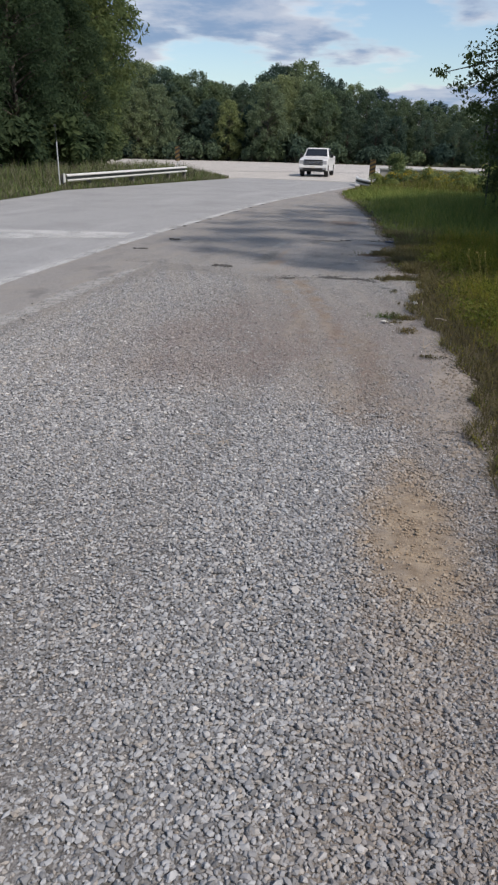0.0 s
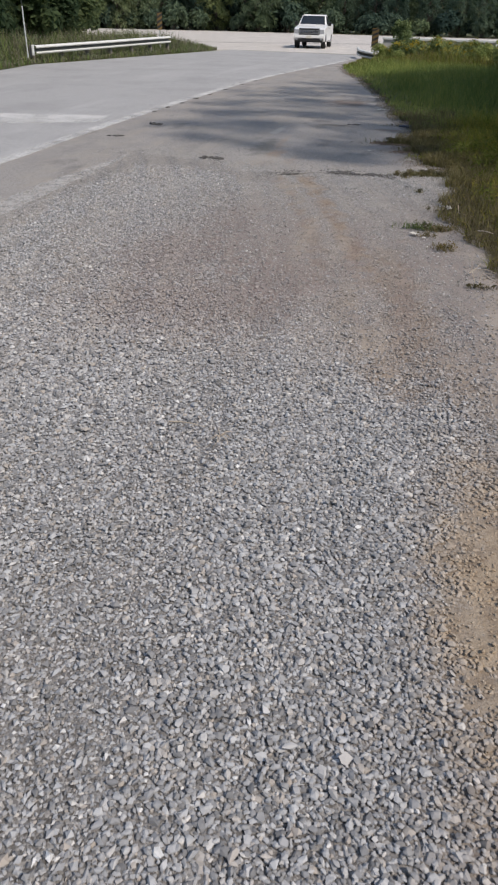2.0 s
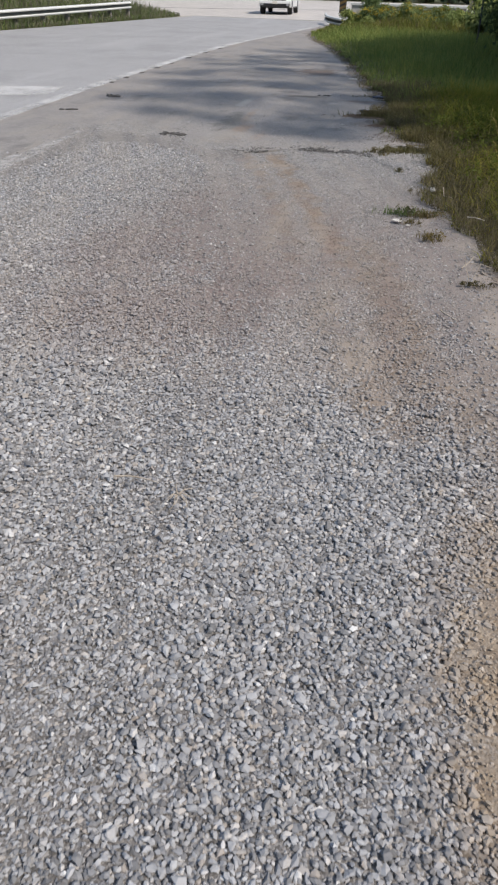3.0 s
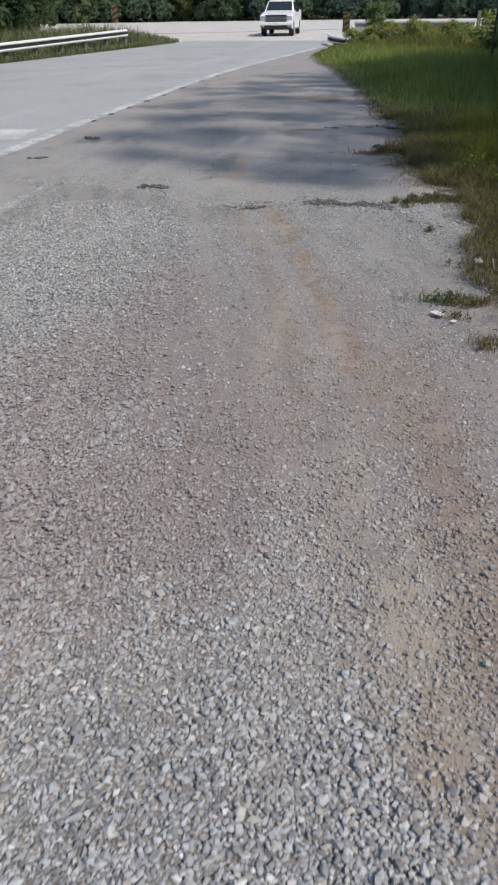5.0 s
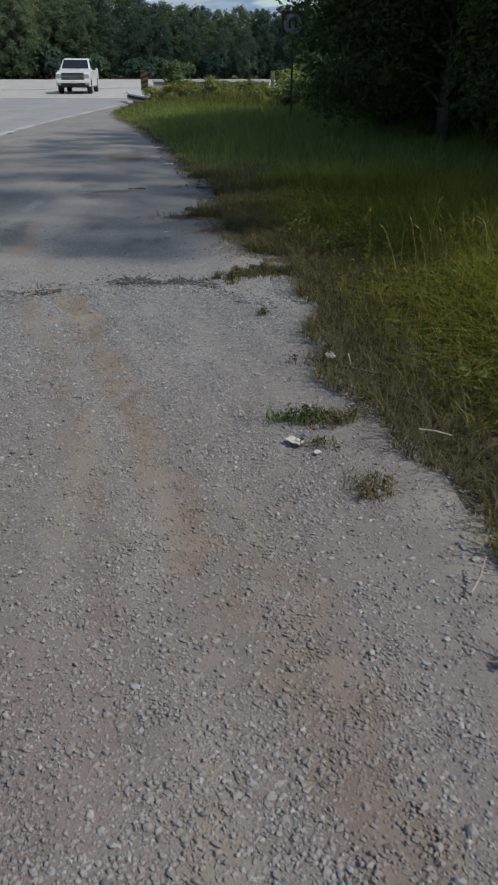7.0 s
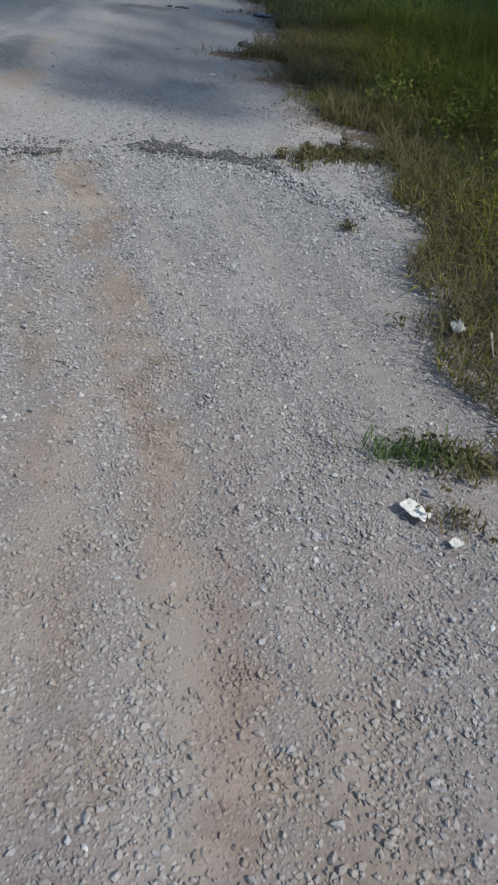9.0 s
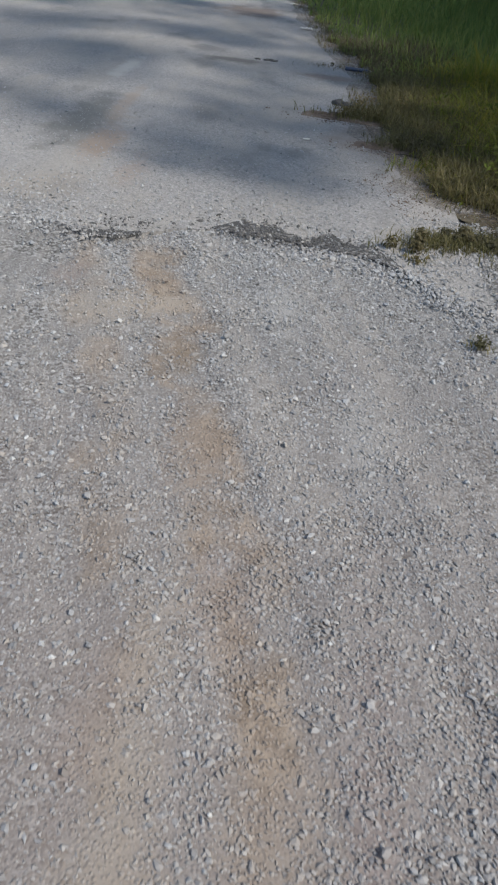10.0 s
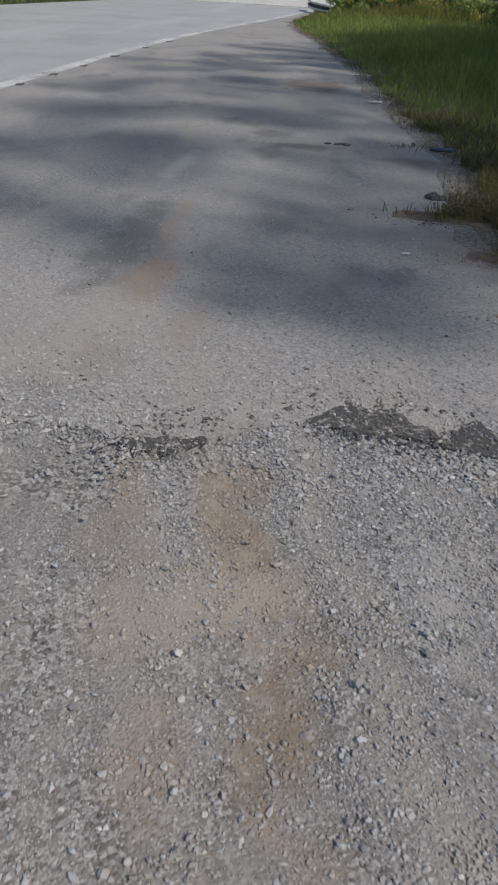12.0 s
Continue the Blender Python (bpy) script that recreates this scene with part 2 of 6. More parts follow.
def make_asphalt(name, tone, warm, worn=0.0):
    m, n = material(name)
    pos = n.add("ShaderNodeNewGeometry").outputs["Position"]
    cell = n.add("ShaderNodeTexVoronoi", Vector=pos, Scale=90.0)
    g = n.add("ShaderNodeSeparateColor", Color=cell.outputs["Color"]).outputs[0]
    lo = tuple(tone * k * 0.72 for k in warm)
    hi = tuple(tone * k * 1.25 for k in warm)
    base = n.mix(g, rgb(*lo), rgb(*hi))
    stain = n.noise(pos, 0.55, 5.0, 0.6)
    base = n.mix(n.math("MULTIPLY", n.step(stain, 0.45, 0.7), 0.35), base, rgb(*(tone * 0.62 * k for k in warm)))
    stretched = n.add("ShaderNodeMapping", Vector=pos, Scale=(1.3, 0.14, 1.0))
    lane = n.noise(stretched, 1.0, 4.0)
    base = n.mix(n.math("MULTIPLY", n.step(lane, 0.5, 0.72), 0.3), base, rgb(*(tone * 1.3 * k for k in warm)))
    if worn:
        along = n.add("ShaderNodeMapping", Vector=pos, Scale=(1.7, 0.6, 1.0))
        dirt = n.step(n.noise(along, 1.3, 6.0, 0.65), 0.44, 0.62)
        base = n.mix(n.math("MULTIPLY", dirt, worn), base, rgb(0.345, 0.31, 0.268))
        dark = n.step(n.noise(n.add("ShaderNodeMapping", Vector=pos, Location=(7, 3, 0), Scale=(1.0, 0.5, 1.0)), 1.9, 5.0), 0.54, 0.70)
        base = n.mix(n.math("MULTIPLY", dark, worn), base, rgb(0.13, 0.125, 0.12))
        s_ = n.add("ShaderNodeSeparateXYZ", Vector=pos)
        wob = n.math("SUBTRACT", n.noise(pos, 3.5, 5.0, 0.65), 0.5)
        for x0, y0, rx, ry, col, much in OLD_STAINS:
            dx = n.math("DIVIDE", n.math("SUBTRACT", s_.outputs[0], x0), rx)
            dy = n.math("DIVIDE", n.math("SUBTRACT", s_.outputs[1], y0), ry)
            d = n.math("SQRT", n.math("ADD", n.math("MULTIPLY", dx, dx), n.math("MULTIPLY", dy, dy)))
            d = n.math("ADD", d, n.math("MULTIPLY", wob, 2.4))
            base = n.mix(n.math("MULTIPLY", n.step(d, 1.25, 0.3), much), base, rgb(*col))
    finish(n, base, 0.88, n.math("ADD", g, n.noise(pos, 150.0, 2.0)), 0.35, 0.004)
    return m


def make_mottled(name, stops, scale, rough=0.85, bump=0.2, fine=40.0, metal=0.0, spec=0.3):
    m, n = material(name)
    pos = n.add("ShaderNodeTexCoord").outputs["Object"]
    f = n.math("ADD", n.math("MULTIPLY", n.noise(pos, scale, 5.0, 0.6), 0.7), n.math("MULTIPLY", n.noise(pos, fine, 3.0), 0.3))
    finish(n, n.ramp(f, stops), rough, n.noise(pos, fine, 4.0), bump, 0.01, metal, spec)
    return m


def make_leaf(name, stops, through_light=0.35, big=0.25, tints=((0.62, 0.70, 0.78), (0.90, 0.92, 0.95), (1.05, 1.05, 0.95), (1.45, 1.32, 1.05)), mixed=0.45):
    m, n = material(name)
    r = n.add("ShaderNodeNewGeometry").outputs["Random Per Island"]
    pos = n.add("ShaderNodeNewGeometry").outputs["Position"]
    f = n.math("ADD", n.math("MULTIPLY", r, mixed), n.math("MULTIPLY", n.noise(pos, big, 4.0), 1.0 - mixed))
    col = n.ramp(f, stops)
    own = n.add("ShaderNodeObjectInfo").outputs["Random"]
    tint = n.ramp(own, list(zip((0.0, 0.35, 0.7, 1.0), tints)))
    col = n.mix(1.0, col, tint, "MULTIPLY")
    p = n.add("ShaderNodeBsdfPrincipled", Base_Color=col, Roughness=0.8)
    n.put(p.inputs["Specular IOR Level"], 0.12)
    tr = n.add("ShaderNodeBsdfTranslucent", Color=col)
    n.add("ShaderNodeOutputMaterial", Surface=n.add("ShaderNodeMixShader", i0=through_light, i1=p, i2=tr))
    return m


def make_plain(name, col, rough, metal=0.0, spec=0.4, wear=0.12, scale=9.0):
    m, n = material(name)
    pos = n.add("ShaderNodeTexCoord").outputs["Object"]
    f = n.noise(pos, scale, 5.0, 0.6)
    dark = rgb(*(c * (1 - 2.2 * wear) for c in col))
    light = rgb(*(min(1, c * (1 + wear)) for c in col))
    finish(n, n.mix(f, dark, light), rough, n.noise(pos, scale * 6, 3.0), 0.08, 0.003, metal, spec)
    return m


def make_thin_layer(name, stops, bare, whole, most, scale=4.0):
    """A thin worn coat lying in patches, with bare gaps."""
    m, n = material(name)
    pos = n.add("ShaderNodeNewGeometry").outputs["Position"]
    f = n.math("ADD", n.math("MULTIPLY", n.noise(pos, scale, 6.0, 0.7), 0.5), n.math("MULTIPLY", n.noise(pos, 45.0, 3.0, 0.6), 0.5))
    b = n.add("ShaderNodeBsdfPrincipled", Base_Color=n.ramp(f, stops), Roughness=0.9)
    gone = n.add("ShaderNodeBsdfTransparent")
    n.add("ShaderNodeOutputMaterial", Surface=n.add("ShaderNodeMixShader", i0=n.math("MULTIPLY", n.step(f, bare, whole), most), i1=gone, i2=b))
    return m


M_BED = make_gravel_bed()
M_STONE = make_stone("crushed_stone", 0.0)
M_DUSTY = make_stone("dusty_stone", 0.36)
M_ROAD = make_asphalt("road_asphalt", 0.375, (1.0, 0.985, 0.97))
M_CROSS = make_asphalt("crossing_concrete", 0.52, (1.04, 0.97, 0.89))
M_APRON = make_asphalt("old_asphalt", 0.285, (1.05, 0.985, 0.925), 0.5)
M_TAR = make_mottled("broken_tar_edge", [(0.3, (0.05, 0.048, 0.047)), (0.7, (0.17, 0.16, 0.15))], 14, 0.9, 0.6, 80)
M_PAINT = make_thin_layer("worn_road_paint", [(0.35, (0.54, 0.535, 0.52)), (0.65, (0.68, 0.67, 0.65))], 0.32, 0.58, 0.85, 0.9)
M_DUST = make_thin_layer("pale_dust", [(0.3, (0.42, 0.405, 0.385)), (0.7, (0.54, 0.52, 0.49))], 0.38, 0.56, 0.7)
M_SOIL = make_mottled("verge_soil", [(0.3, (0.05, 0.06, 0.022)), (0.5, (0.09, 0.10, 0.04)), (0.7, (0.15, 0.135, 0.07))], 0.8, 0.95, 0.5, 30)
M_FRINGE = make_mottled("fringe_soil", [(0.3, (0.055, 0.047, 0.027)), (0.5, (0.095, 0.079, 0.048)), (0.7, (0.165, 0.138, 0.095))], 5.0, 0.95, 0.6, 60)
M_GRASS = make_leaf("tall_grass_blade", [(0.2, (0.096, 0.130, 0.023)), (0.42, (0.186, 0.218, 0.036)), (0.6, (0.302, 0.280, 0.055)), (0.8, (0.443, 0.352, 0.110))], 0.5, 0.9)
M_GRASSD = make_leaf("verge_grass_blade", [(0.2, (0.106, 0.164, 0.053)), (0.5, (0.193, 0.256, 0.079)), (0.8, (0.338, 0.353, 0.120))], 0.4, 0.5)
M_HERB = make_leaf("herb_leaf", [(0.2, (0.09, 0.12, 0.02)), (0.5, (0.18, 0.20, 0.04)), (0.85, (0.30, 0.29, 0.08))], 0.4, 1.2)
M_DRY = make_leaf("dry_grass_blade", [(0.2, (0.091, 0.082, 0.041)), (0.5, (0.147, 0.124, 0.066)), (0.8, (0.251, 0.212, 0.129))], 0.4, 0.8)
M_OLIVE = make_leaf("olive_dry_grass", [(0.2, (0.100, 0.101, 0.044)), (0.5, (0.161, 0.146, 0.069)), (0.8, (0.261, 0.222, 0.121))], 0.4, 0.9)
M_DIRTY = make_thin_layer("thin_brown_dirt", [(0.3, (0.13, 0.10, 0.075)), (0.7, (0.25, 0.20, 0.15))], 0.38, 0.64, 0.55, 3.0)
M_TARTHIN = make_thin_layer("crumbling_tar", [(0.3, (0.036, 0.035, 0.034)), (0.7, (0.095, 0.090, 0.086))], 0.40, 0.55, 0.92, 9.0)
M_EARTH = make_mottled("loose_brown_earth", [(0.3, (0.09, 0.065, 0.048)), (0.5, (0.16, 0.115, 0.085)), (0.7, (0.25, 0.195, 0.15))], 7.0, 0.95, 0.8, 60)
M_CLOD = make_mottled("dry_dirt_clod", [(0.3, (0.20, 0.165, 0.13)), (0.5, (0.29, 0.245, 0.20)), (0.7, (0.37, 0.325, 0.275))], 9.0, 0.95, 0.7, 70)
M_TAN = make_leaf("tan_weed", [(0.2, (0.16, 0.15, 0.085)), (0.5, (0.25, 0.23, 0.14)), (0.8, (0.37, 0.335, 0.22))], 0.4, 0.6)
M_SEED = make_leaf("grass_seed_head", [(0.2, (0.30, 0.24, 0.10)), (0.8, (0.50, 0.42, 0.22))], 0.3, 1.0)
M_LEAF_R = make_leaf("leaf_shade_tree", [(0.2, (0.068, 0.103, 0.039)), (0.5, (0.114, 0.156, 0.057)), (0.85, (0.174, 0.211, 0.077))], 0.35, 0.4)
M_LEAF_L = make_leaf("leaf_wood_edge", [(0.2, (0.060, 0.096, 0.052)), (0.5, (0.110, 0.152, 0.072)), (0.85, (0.185, 0.218, 0.098))], 0.55, 0.12, mixed=0.25)
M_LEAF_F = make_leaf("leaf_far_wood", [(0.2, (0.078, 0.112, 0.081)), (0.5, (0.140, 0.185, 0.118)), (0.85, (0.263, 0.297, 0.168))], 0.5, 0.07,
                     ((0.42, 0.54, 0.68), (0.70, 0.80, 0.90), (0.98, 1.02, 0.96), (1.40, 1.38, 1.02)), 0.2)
# lighter copy of the far wood leaf, with sunlight put into its colour
M_LEAF_S = make_leaf("leaf_sunlight_tint", [(0.2, (0.127, 0.167, 0.098)), (0.5, (0.230, 0.270, 0.149)), (0.85, (0.391, 0.414, 0.230))], 0.5, 0.07,
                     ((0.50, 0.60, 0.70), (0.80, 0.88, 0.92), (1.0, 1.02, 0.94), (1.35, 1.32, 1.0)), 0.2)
M_LEAF_B = make_leaf("leaf_shrub", [(0.2, (0.13, 0.18, 0.07)), (0.55, (0.25, 0.31, 0.12)), (0.9, (0.40, 0.42, 0.19))], 0.35, 0.8)
M_FLOWER = make_leaf("yellow_flower", [(0.2, (0.40, 0.28, 0.03)), (0.8, (0.62, 0.46, 0.06))], 0.2, 1.0)
M_BARK = make_mottled("bark", [(0.3, (0.05, 0.042, 0.035)), (0.7, (0.16, 0.14, 0.12))], 3.0, 0.95, 0.8, 22)
M_TWIG = make_mottled("dry_twig", [(0.3, (0.32, 0.26, 0.20)), (0.7, (0.55, 0.48, 0.39))], 20.0, 0.9, 0.4, 90)
M_ZINC = make_mottled("galvanised_steel", [(0.3, (0.50, 0.51, 0.50)), (0.7, (0.74, 0.75, 0.74))], 1.5, 0.45, 0.05, 25, 0.35, 0.5)
M_RAILW = make_mottled("chalky_white_rail", [(0.3, (0.62, 0.62, 0.59)), (0.7, (0.80, 0.80, 0.77))], 1.2, 0.6, 0.05, 25)
# shade inside the rail's valley, put into a dark colour
M_VALLEY_SHADE = make_mottled("rail_valley_shade", [(0.3, (0.07, 0.075, 0.065)), (0.7, (0.16, 0.165, 0.15))], 2.0, 0.8, 0.1, 25)
M_CONC = make_mottled("weathered_concrete", [(0.3, (0.38, 0.365, 0.335)), (0.5, (0.50, 0.485, 0.45)), (0.7, (0.58, 0.565, 0.52))], 1.2, 0.9, 0.3, 30)
M_POST = make_mottled("grey_timber_post", [(0.3, (0.13, 0.115, 0.10)), (0.7, (0.27, 0.25, 0.22))], 4.0, 0.9, 0.5, 40)
M_DARKP = make_plain("dark_steel", (0.05, 0.055, 0.05), 0.6)
M_BLACK = make_plain("black_plastic", (0.02, 0.02, 0.02), 0.5)
M_YELLOW = make_plain("yellow_sheeting", (0.15, 0.095, 0.03), 0.6)
M_WHITE = make_plain("white_car_paint", (0.80, 0.80, 0.79), 0.25, 0.0, 0.5, 0.03, 2.0)
M_CHROME = make_plain("chrome", (0.45, 0.45, 0.46), 0.2, 1.0)
M_TYRE = make_plain("tyre_rubber", (0.025, 0.025, 0.025), 0.85)
M_GLASSD = make_plain("tinted_glass", (0.02, 0.025, 0.03), 0.08, 0.0, 0.6, 0.05)
M_LAMP = make_plain("headlight_lens", (0.45, 0.46, 0.48), 0.12, 0.2, 0.6)
M_DISC = make_plain("dull_white_sheeting", (0.20, 0.20, 0.20), 0.6)
M_PAPER = make_plain("crumpled_paper", (0.68, 0.645, 0.58), 0.8, 0.0, 0.2, 0.08, 30.0)
M_BLUE = make_plain("faded_blue_plastic", (0.045, 0.06, 0.10), 0.5, 0.0, 0.4, 0.15, 20.0)


# ---- mesh helpers ----
def part(name, bm, mat, parent=None, label="", smooth=False):
    me = bpy.data.meshes.new(name)
    bm.normal_update()
    bm.to_mesh(me)
    bm.free()
    for m in mat if isinstance(mat, (list, tuple)) else [mat]:
        me.materials.append(m)
    if smooth:
        me.polygons.foreach_set("use_smooth", [True] * len(me.polygons))
    ob = new(name, me)
    if parent is not None:
        ob.parent = parent
    if label:
        ob["label"] = label
    return ob


def array_mesh(name, verts, faces, mat, mat_index=None, flat=True):
    """A mesh from arrays: verts (n, 3), faces (m, k)."""
    me = bpy.data.meshes.new(name)
    k = faces.shape[1]
    me.vertices.add(len(verts))
    me.vertices.foreach_set("co", np.ascontiguousarray(verts, np.float32).ravel())
    me.loops.add(faces.size)
    me.loops.foreach_set("vertex_index", np.ascontiguousarray(faces, np.int32).ravel())
    me.polygons.add(len(faces))
    me.polygons.foreach_set("loop_start", np.arange(0, faces.size, k, dtype=np.int32))
    for m in mat if isinstance(mat, (list, tuple)) else [mat]:
        me.materials.append(m)
    if mat_index is not None:
        me.polygons.foreach_set("material_index", np.ascontiguousarray(mat_index, np.int32))
    me.polygons.foreach_set("use_smooth", np.full(len(faces), not flat))
    me.update(calc_edges=True)
    me.validate()
    return me


def box(bm, centre, size, bevel=0.0, turn=None, taper=1.0):
    g = bmesh.ops.create_cube(bm, size=1.0)
    vs = g["verts"]
    for v in vs:
        k = taper if v.co.z > 0 else 1.0
        v.co = Vector((v.co.x * size[0] * k, v.co.y * size[1] * k, v.co.z * size[2]))
    if bevel:
        es = list({e for v in vs for e in v.link_edges})
        out = bmesh.ops.bevel(bm, geom=es, offset=bevel, segments=2, affect="EDGES", profile=0.6)
        vs = list({v for f in out["faces"] for v in f.verts} | {v for v in vs if v.is_valid})
    m = Matrix.Translation(centre) @ (turn if turn is not None else Matrix())
    bmesh.ops.transform(bm, matrix=m, verts=vs)
    return vs


def tube(bm, p0, p1, r0, r1, seg=8):
    p0, p1 = Vector(p0), Vector(p1)
    d = p1 - p0
    m = Matrix.Translation((p0 + p1) / 2) @ d.to_track_quat("Z", "Y").to_matrix().to_4x4()
    bmesh.ops.create_cone(bm, cap_ends=True, segments=seg, radius1=r0, radius2=max(r1, 1e-4), depth=d.length, matrix=m)


def bent_tube(bm, pts, r0, r1, seg=6):
    """A tapered tube through several points, one skin."""
    pts = [Vector(p) for p in pts]
    rings = []
    for i, p in enumerate(pts):
        d = (pts[min(i + 1, len(pts) - 1)] - pts[max(i - 1, 0)]).normalized()
        q = d.to_track_quat("Z", "Y")
        r = r0 + (r1 - r0) * i / (len(pts) - 1)
        rings.append([bm.verts.new(p + q @ Vector((r * math.cos(a), r * math.sin(a), 0))) for a in [2 * math.pi * k / seg for k in range(seg)]])
    for a, b in zip(rings, rings[1:]):
        for k in range(seg):
            bm.faces.new((a[k], a[(k + 1) % seg], b[(k + 1) % seg], b[k]))
    bm.faces.new(rings[0][::-1])
    bm.faces.new(rings[-1])


def slab(bm, outline, z0, z1):
    """A flat slab from an outline of (x, y) points."""
    top = [bm.verts.new((x, y, z1)) for x, y in outline]
    low = [bm.verts.new((x, y, z0)) for x, y in outline]
    f = bm.faces.new(top)
    bm.faces.new(low[::-1])
    for i in range(len(outline)):
        j = (i + 1) % len(outline)
        bm.faces.new((top[j], top[i], low[i], low[j]))
    bm.normal_update()
    bmesh.ops.triangulate(bm, faces=[q for q in bm.faces if len(q.verts) > 4], ngon_method="EAR_CLIP")
    bmesh.ops.recalc_face_normals(bm, faces=bm.faces[:])


def thing(name, m, label, category, group="", kind=""):
    ob = new(name)
    ob.matrix_basis = m
    ob.empty_display_size = 0.2
    return tagged(ob, label, category, group, kind)


def setting(name, ob, label, category):
    return tagged(ob, label, category, kind="structure")


# ---- plan ----
EDGE_Y = (-12, 0, 3.2, 4.6, 5.5, 6.2, 6.8, 7.4, 8.4, 9.4, 9.9, 10.4, 10.6, 10.8, 11.3, 12.2, 13.2, 14.5, 15.1, 15.7, 16.2, 18.0, 21.0, 24.5, 27.0, 30.5, 34.0, 40.0, 46.0, 60)
EDGE_X = (1.3, 1.15, 1.04, 1.02, 0.96, 0.82, 0.64, 0.54, 0.48, 0.55, 0.62, 0.68, 0.56, 0.27, 0.24, 0.10, 0.02, 0.14, 0.04, -0.12, -0.22, -0.42, -0.80, -1.36, -1.75, -2.6, -3.1, -2.85, -2.75, -2.6)


def edge(y):
    """Where the grass begins on the shoulder's right side."""
    return np.interp(y, EDGE_Y, EDGE_X)


def fog(y):
    """The main road's edge line."""
    y = np.asarray(y, float)[..., None] + np.linspace(-4.0, 4.0, 9)
    return np.interp(y, (-60, 7.5, 10.5, 14, 17, 21.5, 25, 28.6, 36.6, 47.5, 60), (-4.6, -5.05, -5.2, -5.3, -5.25, -5.1, -5.15, -4.75, -3.75, -2.75, -2.0)).mean(-1)


def verge(y):
    """The main road's far edge."""
    return np.interp(y, (-60, 0, 21.7, 24.7, 28, 31.6, 36, 41, 46), (-13.0, -13.0, -13.1, -13.4, -13.9, -13.3, -12.7, -12.0, -11.2))


rng = np.random.default_rng(7)

# ---- ground, roads ----
xs = np.concatenate([np.linspace(-700, -60, 9), np.linspace(-50, 50, 41), np.linspace(60, 700, 9)])
ys = np.concatenate([np.linspace(-500, -40, 8), np.linspace(-30, 150, 73), np.linspace(170, 900, 9)])
gx, gy = np.meshgrid(xs, ys)
far = np.clip((np.hypot(gx, gy) - 130) / 200, 0, 1)
gz = -0.05 + 9 * far * far
vid = np.arange(gx.size).reshape(gx.shape)
quads = np.stack([vid[:-1, :-1], vid[:-1, 1:], vid[1:, 1:], vid[1:, :-1]], -1).reshape(-1, 4)
setting("ground", new("ground", array_mesh("ground", np.stack([gx, gy, gz], -1).reshape(-1, 3), quads, M_SOIL)), "bare brown soil under the verge grass", "ground")

ry = np.concatenate([np.arange(-60, 4, 8.0), np.arange(4, 47, 1.5)])
bm = bmesh.new()
slab(bm, [(fog(y) - 0.02, y) for y in ry] + [(-11.0, 47.5)] + [(verge(y), y) for y in ry[::-1]], -0.06, 0.0)
setting("road", part("road", bm, M_ROAD), "grey worn asphalt road in full sun", "road")

bm = bmesh.new()
slab(bm, [(-2.75, 46.6), (-2.0, 60), (8, 58), (60, 52), (60, 104), (-20, 106), (-70, 92), (-70, 40), (-24, 56), (-16.6, 51.0), (-12.2, 46.2), (-11.0, 47.6)], -0.06, 0.004)
setting("road_crossing", part("road_crossing", bm, M_CROSS), "pale beige crossing road beyond the junction", "road")

# dark joint where the two pavements meet
bm = bmesh.new()
slab(bm, [(-24, 58.5), (-14, 60.5), (-4, 67), (-4, 67.5), (-14, 60.9), (-24, 58.8)], 0.004, 0.009)
setting("trim", part("road_joint", bm, M_TAR), "dark tarred joint across the road", "road joint")

# old asphalt apron with a broken front edge
rag = []
for i, x in enumerate(np.linspace(0.75, -3.7, 96)):
    y = np.interp(x, (-3.7, -2.9, -2.5, -2.2, -2.03, -1.75, -1.6, -1.48, -1.34, -1.24, -1.07, -0.93, -0.79, -0.5, -0.37, -0.24, -0.12, 0.01, 0.14, 0.26, 0.75),
                  (10.45, 10.30, 10.15, 9.72, 9.65, 9.62, 9.57, 9.54, 9.57, 9.70, 9.80, 9.84, 9.80, 9.77, 9.75, 9.70, 9.65, 9.50, 9.38, 9.30, 9.15))
    rag.append((x, y + 0.05 * noise.noise((x * 7, 1.7, 0)) + 0.03 * noise.noise((x * 26, 4.2, 0))))
RX, RY = [q[0] for q in rag[::-1]], [q[1] for q in rag[::-1]]


def grid_sheet(rows, skirt):
    """A sheet through rows of (x, y) points, all of one length, with a skirt down from its first row."""
    k = len(rows[0])
    v = [(x, y, 0.0) for row in rows for x, y in row] + [(x, y, -skirt) for x, y in rows[0]]
    f = []
    for a in range(len(rows) - 1):
        for b in range(k - 1):
            f.append((a * k + b, a * k + b + 1, (a + 1) * k + b + 1, (a + 1) * k + b))
    low = len(rows) * k
    for b in range(k - 1):
        f.append((low + b, low + b + 1, b + 1, b))
    return v, f


bm = bmesh.new()
sheets = []
cols = np.linspace(-3.72, 0.35, 110)
sheets.append(grid_sheet([[(x, np.interp(x, RX, RY)) for x in cols], [(x, 10.6) for x in cols]], 0.05))
ks = np.linspace(0, 1, 12)
sheets.append(grid_sheet([[(fog(y) + 0.02 + (-3.72 - fog(y) - 0.02) * k, y) for k in ks] for y in np.concatenate([np.arange(-40, 4, 6.0), np.arange(4, 10.7, 0.6)])], 0.05))
sheets.append(grid_sheet([[(fog(y) + 0.02 + (edge(y) + 0.10 + 0.10 * math.sin(y * 6.3) - fog(y)) * k, y) for k in ks] for y in np.arange(10.6, 46.7, 0.3)], 0.05))
for v, f in sheets:
    vs = [bm.verts.new(q) for q in v]
    for q in f:
        bm.faces.new([vs[a] for a in q])
bmesh.ops.recalc_face_normals(bm, faces=bm.faces[:])
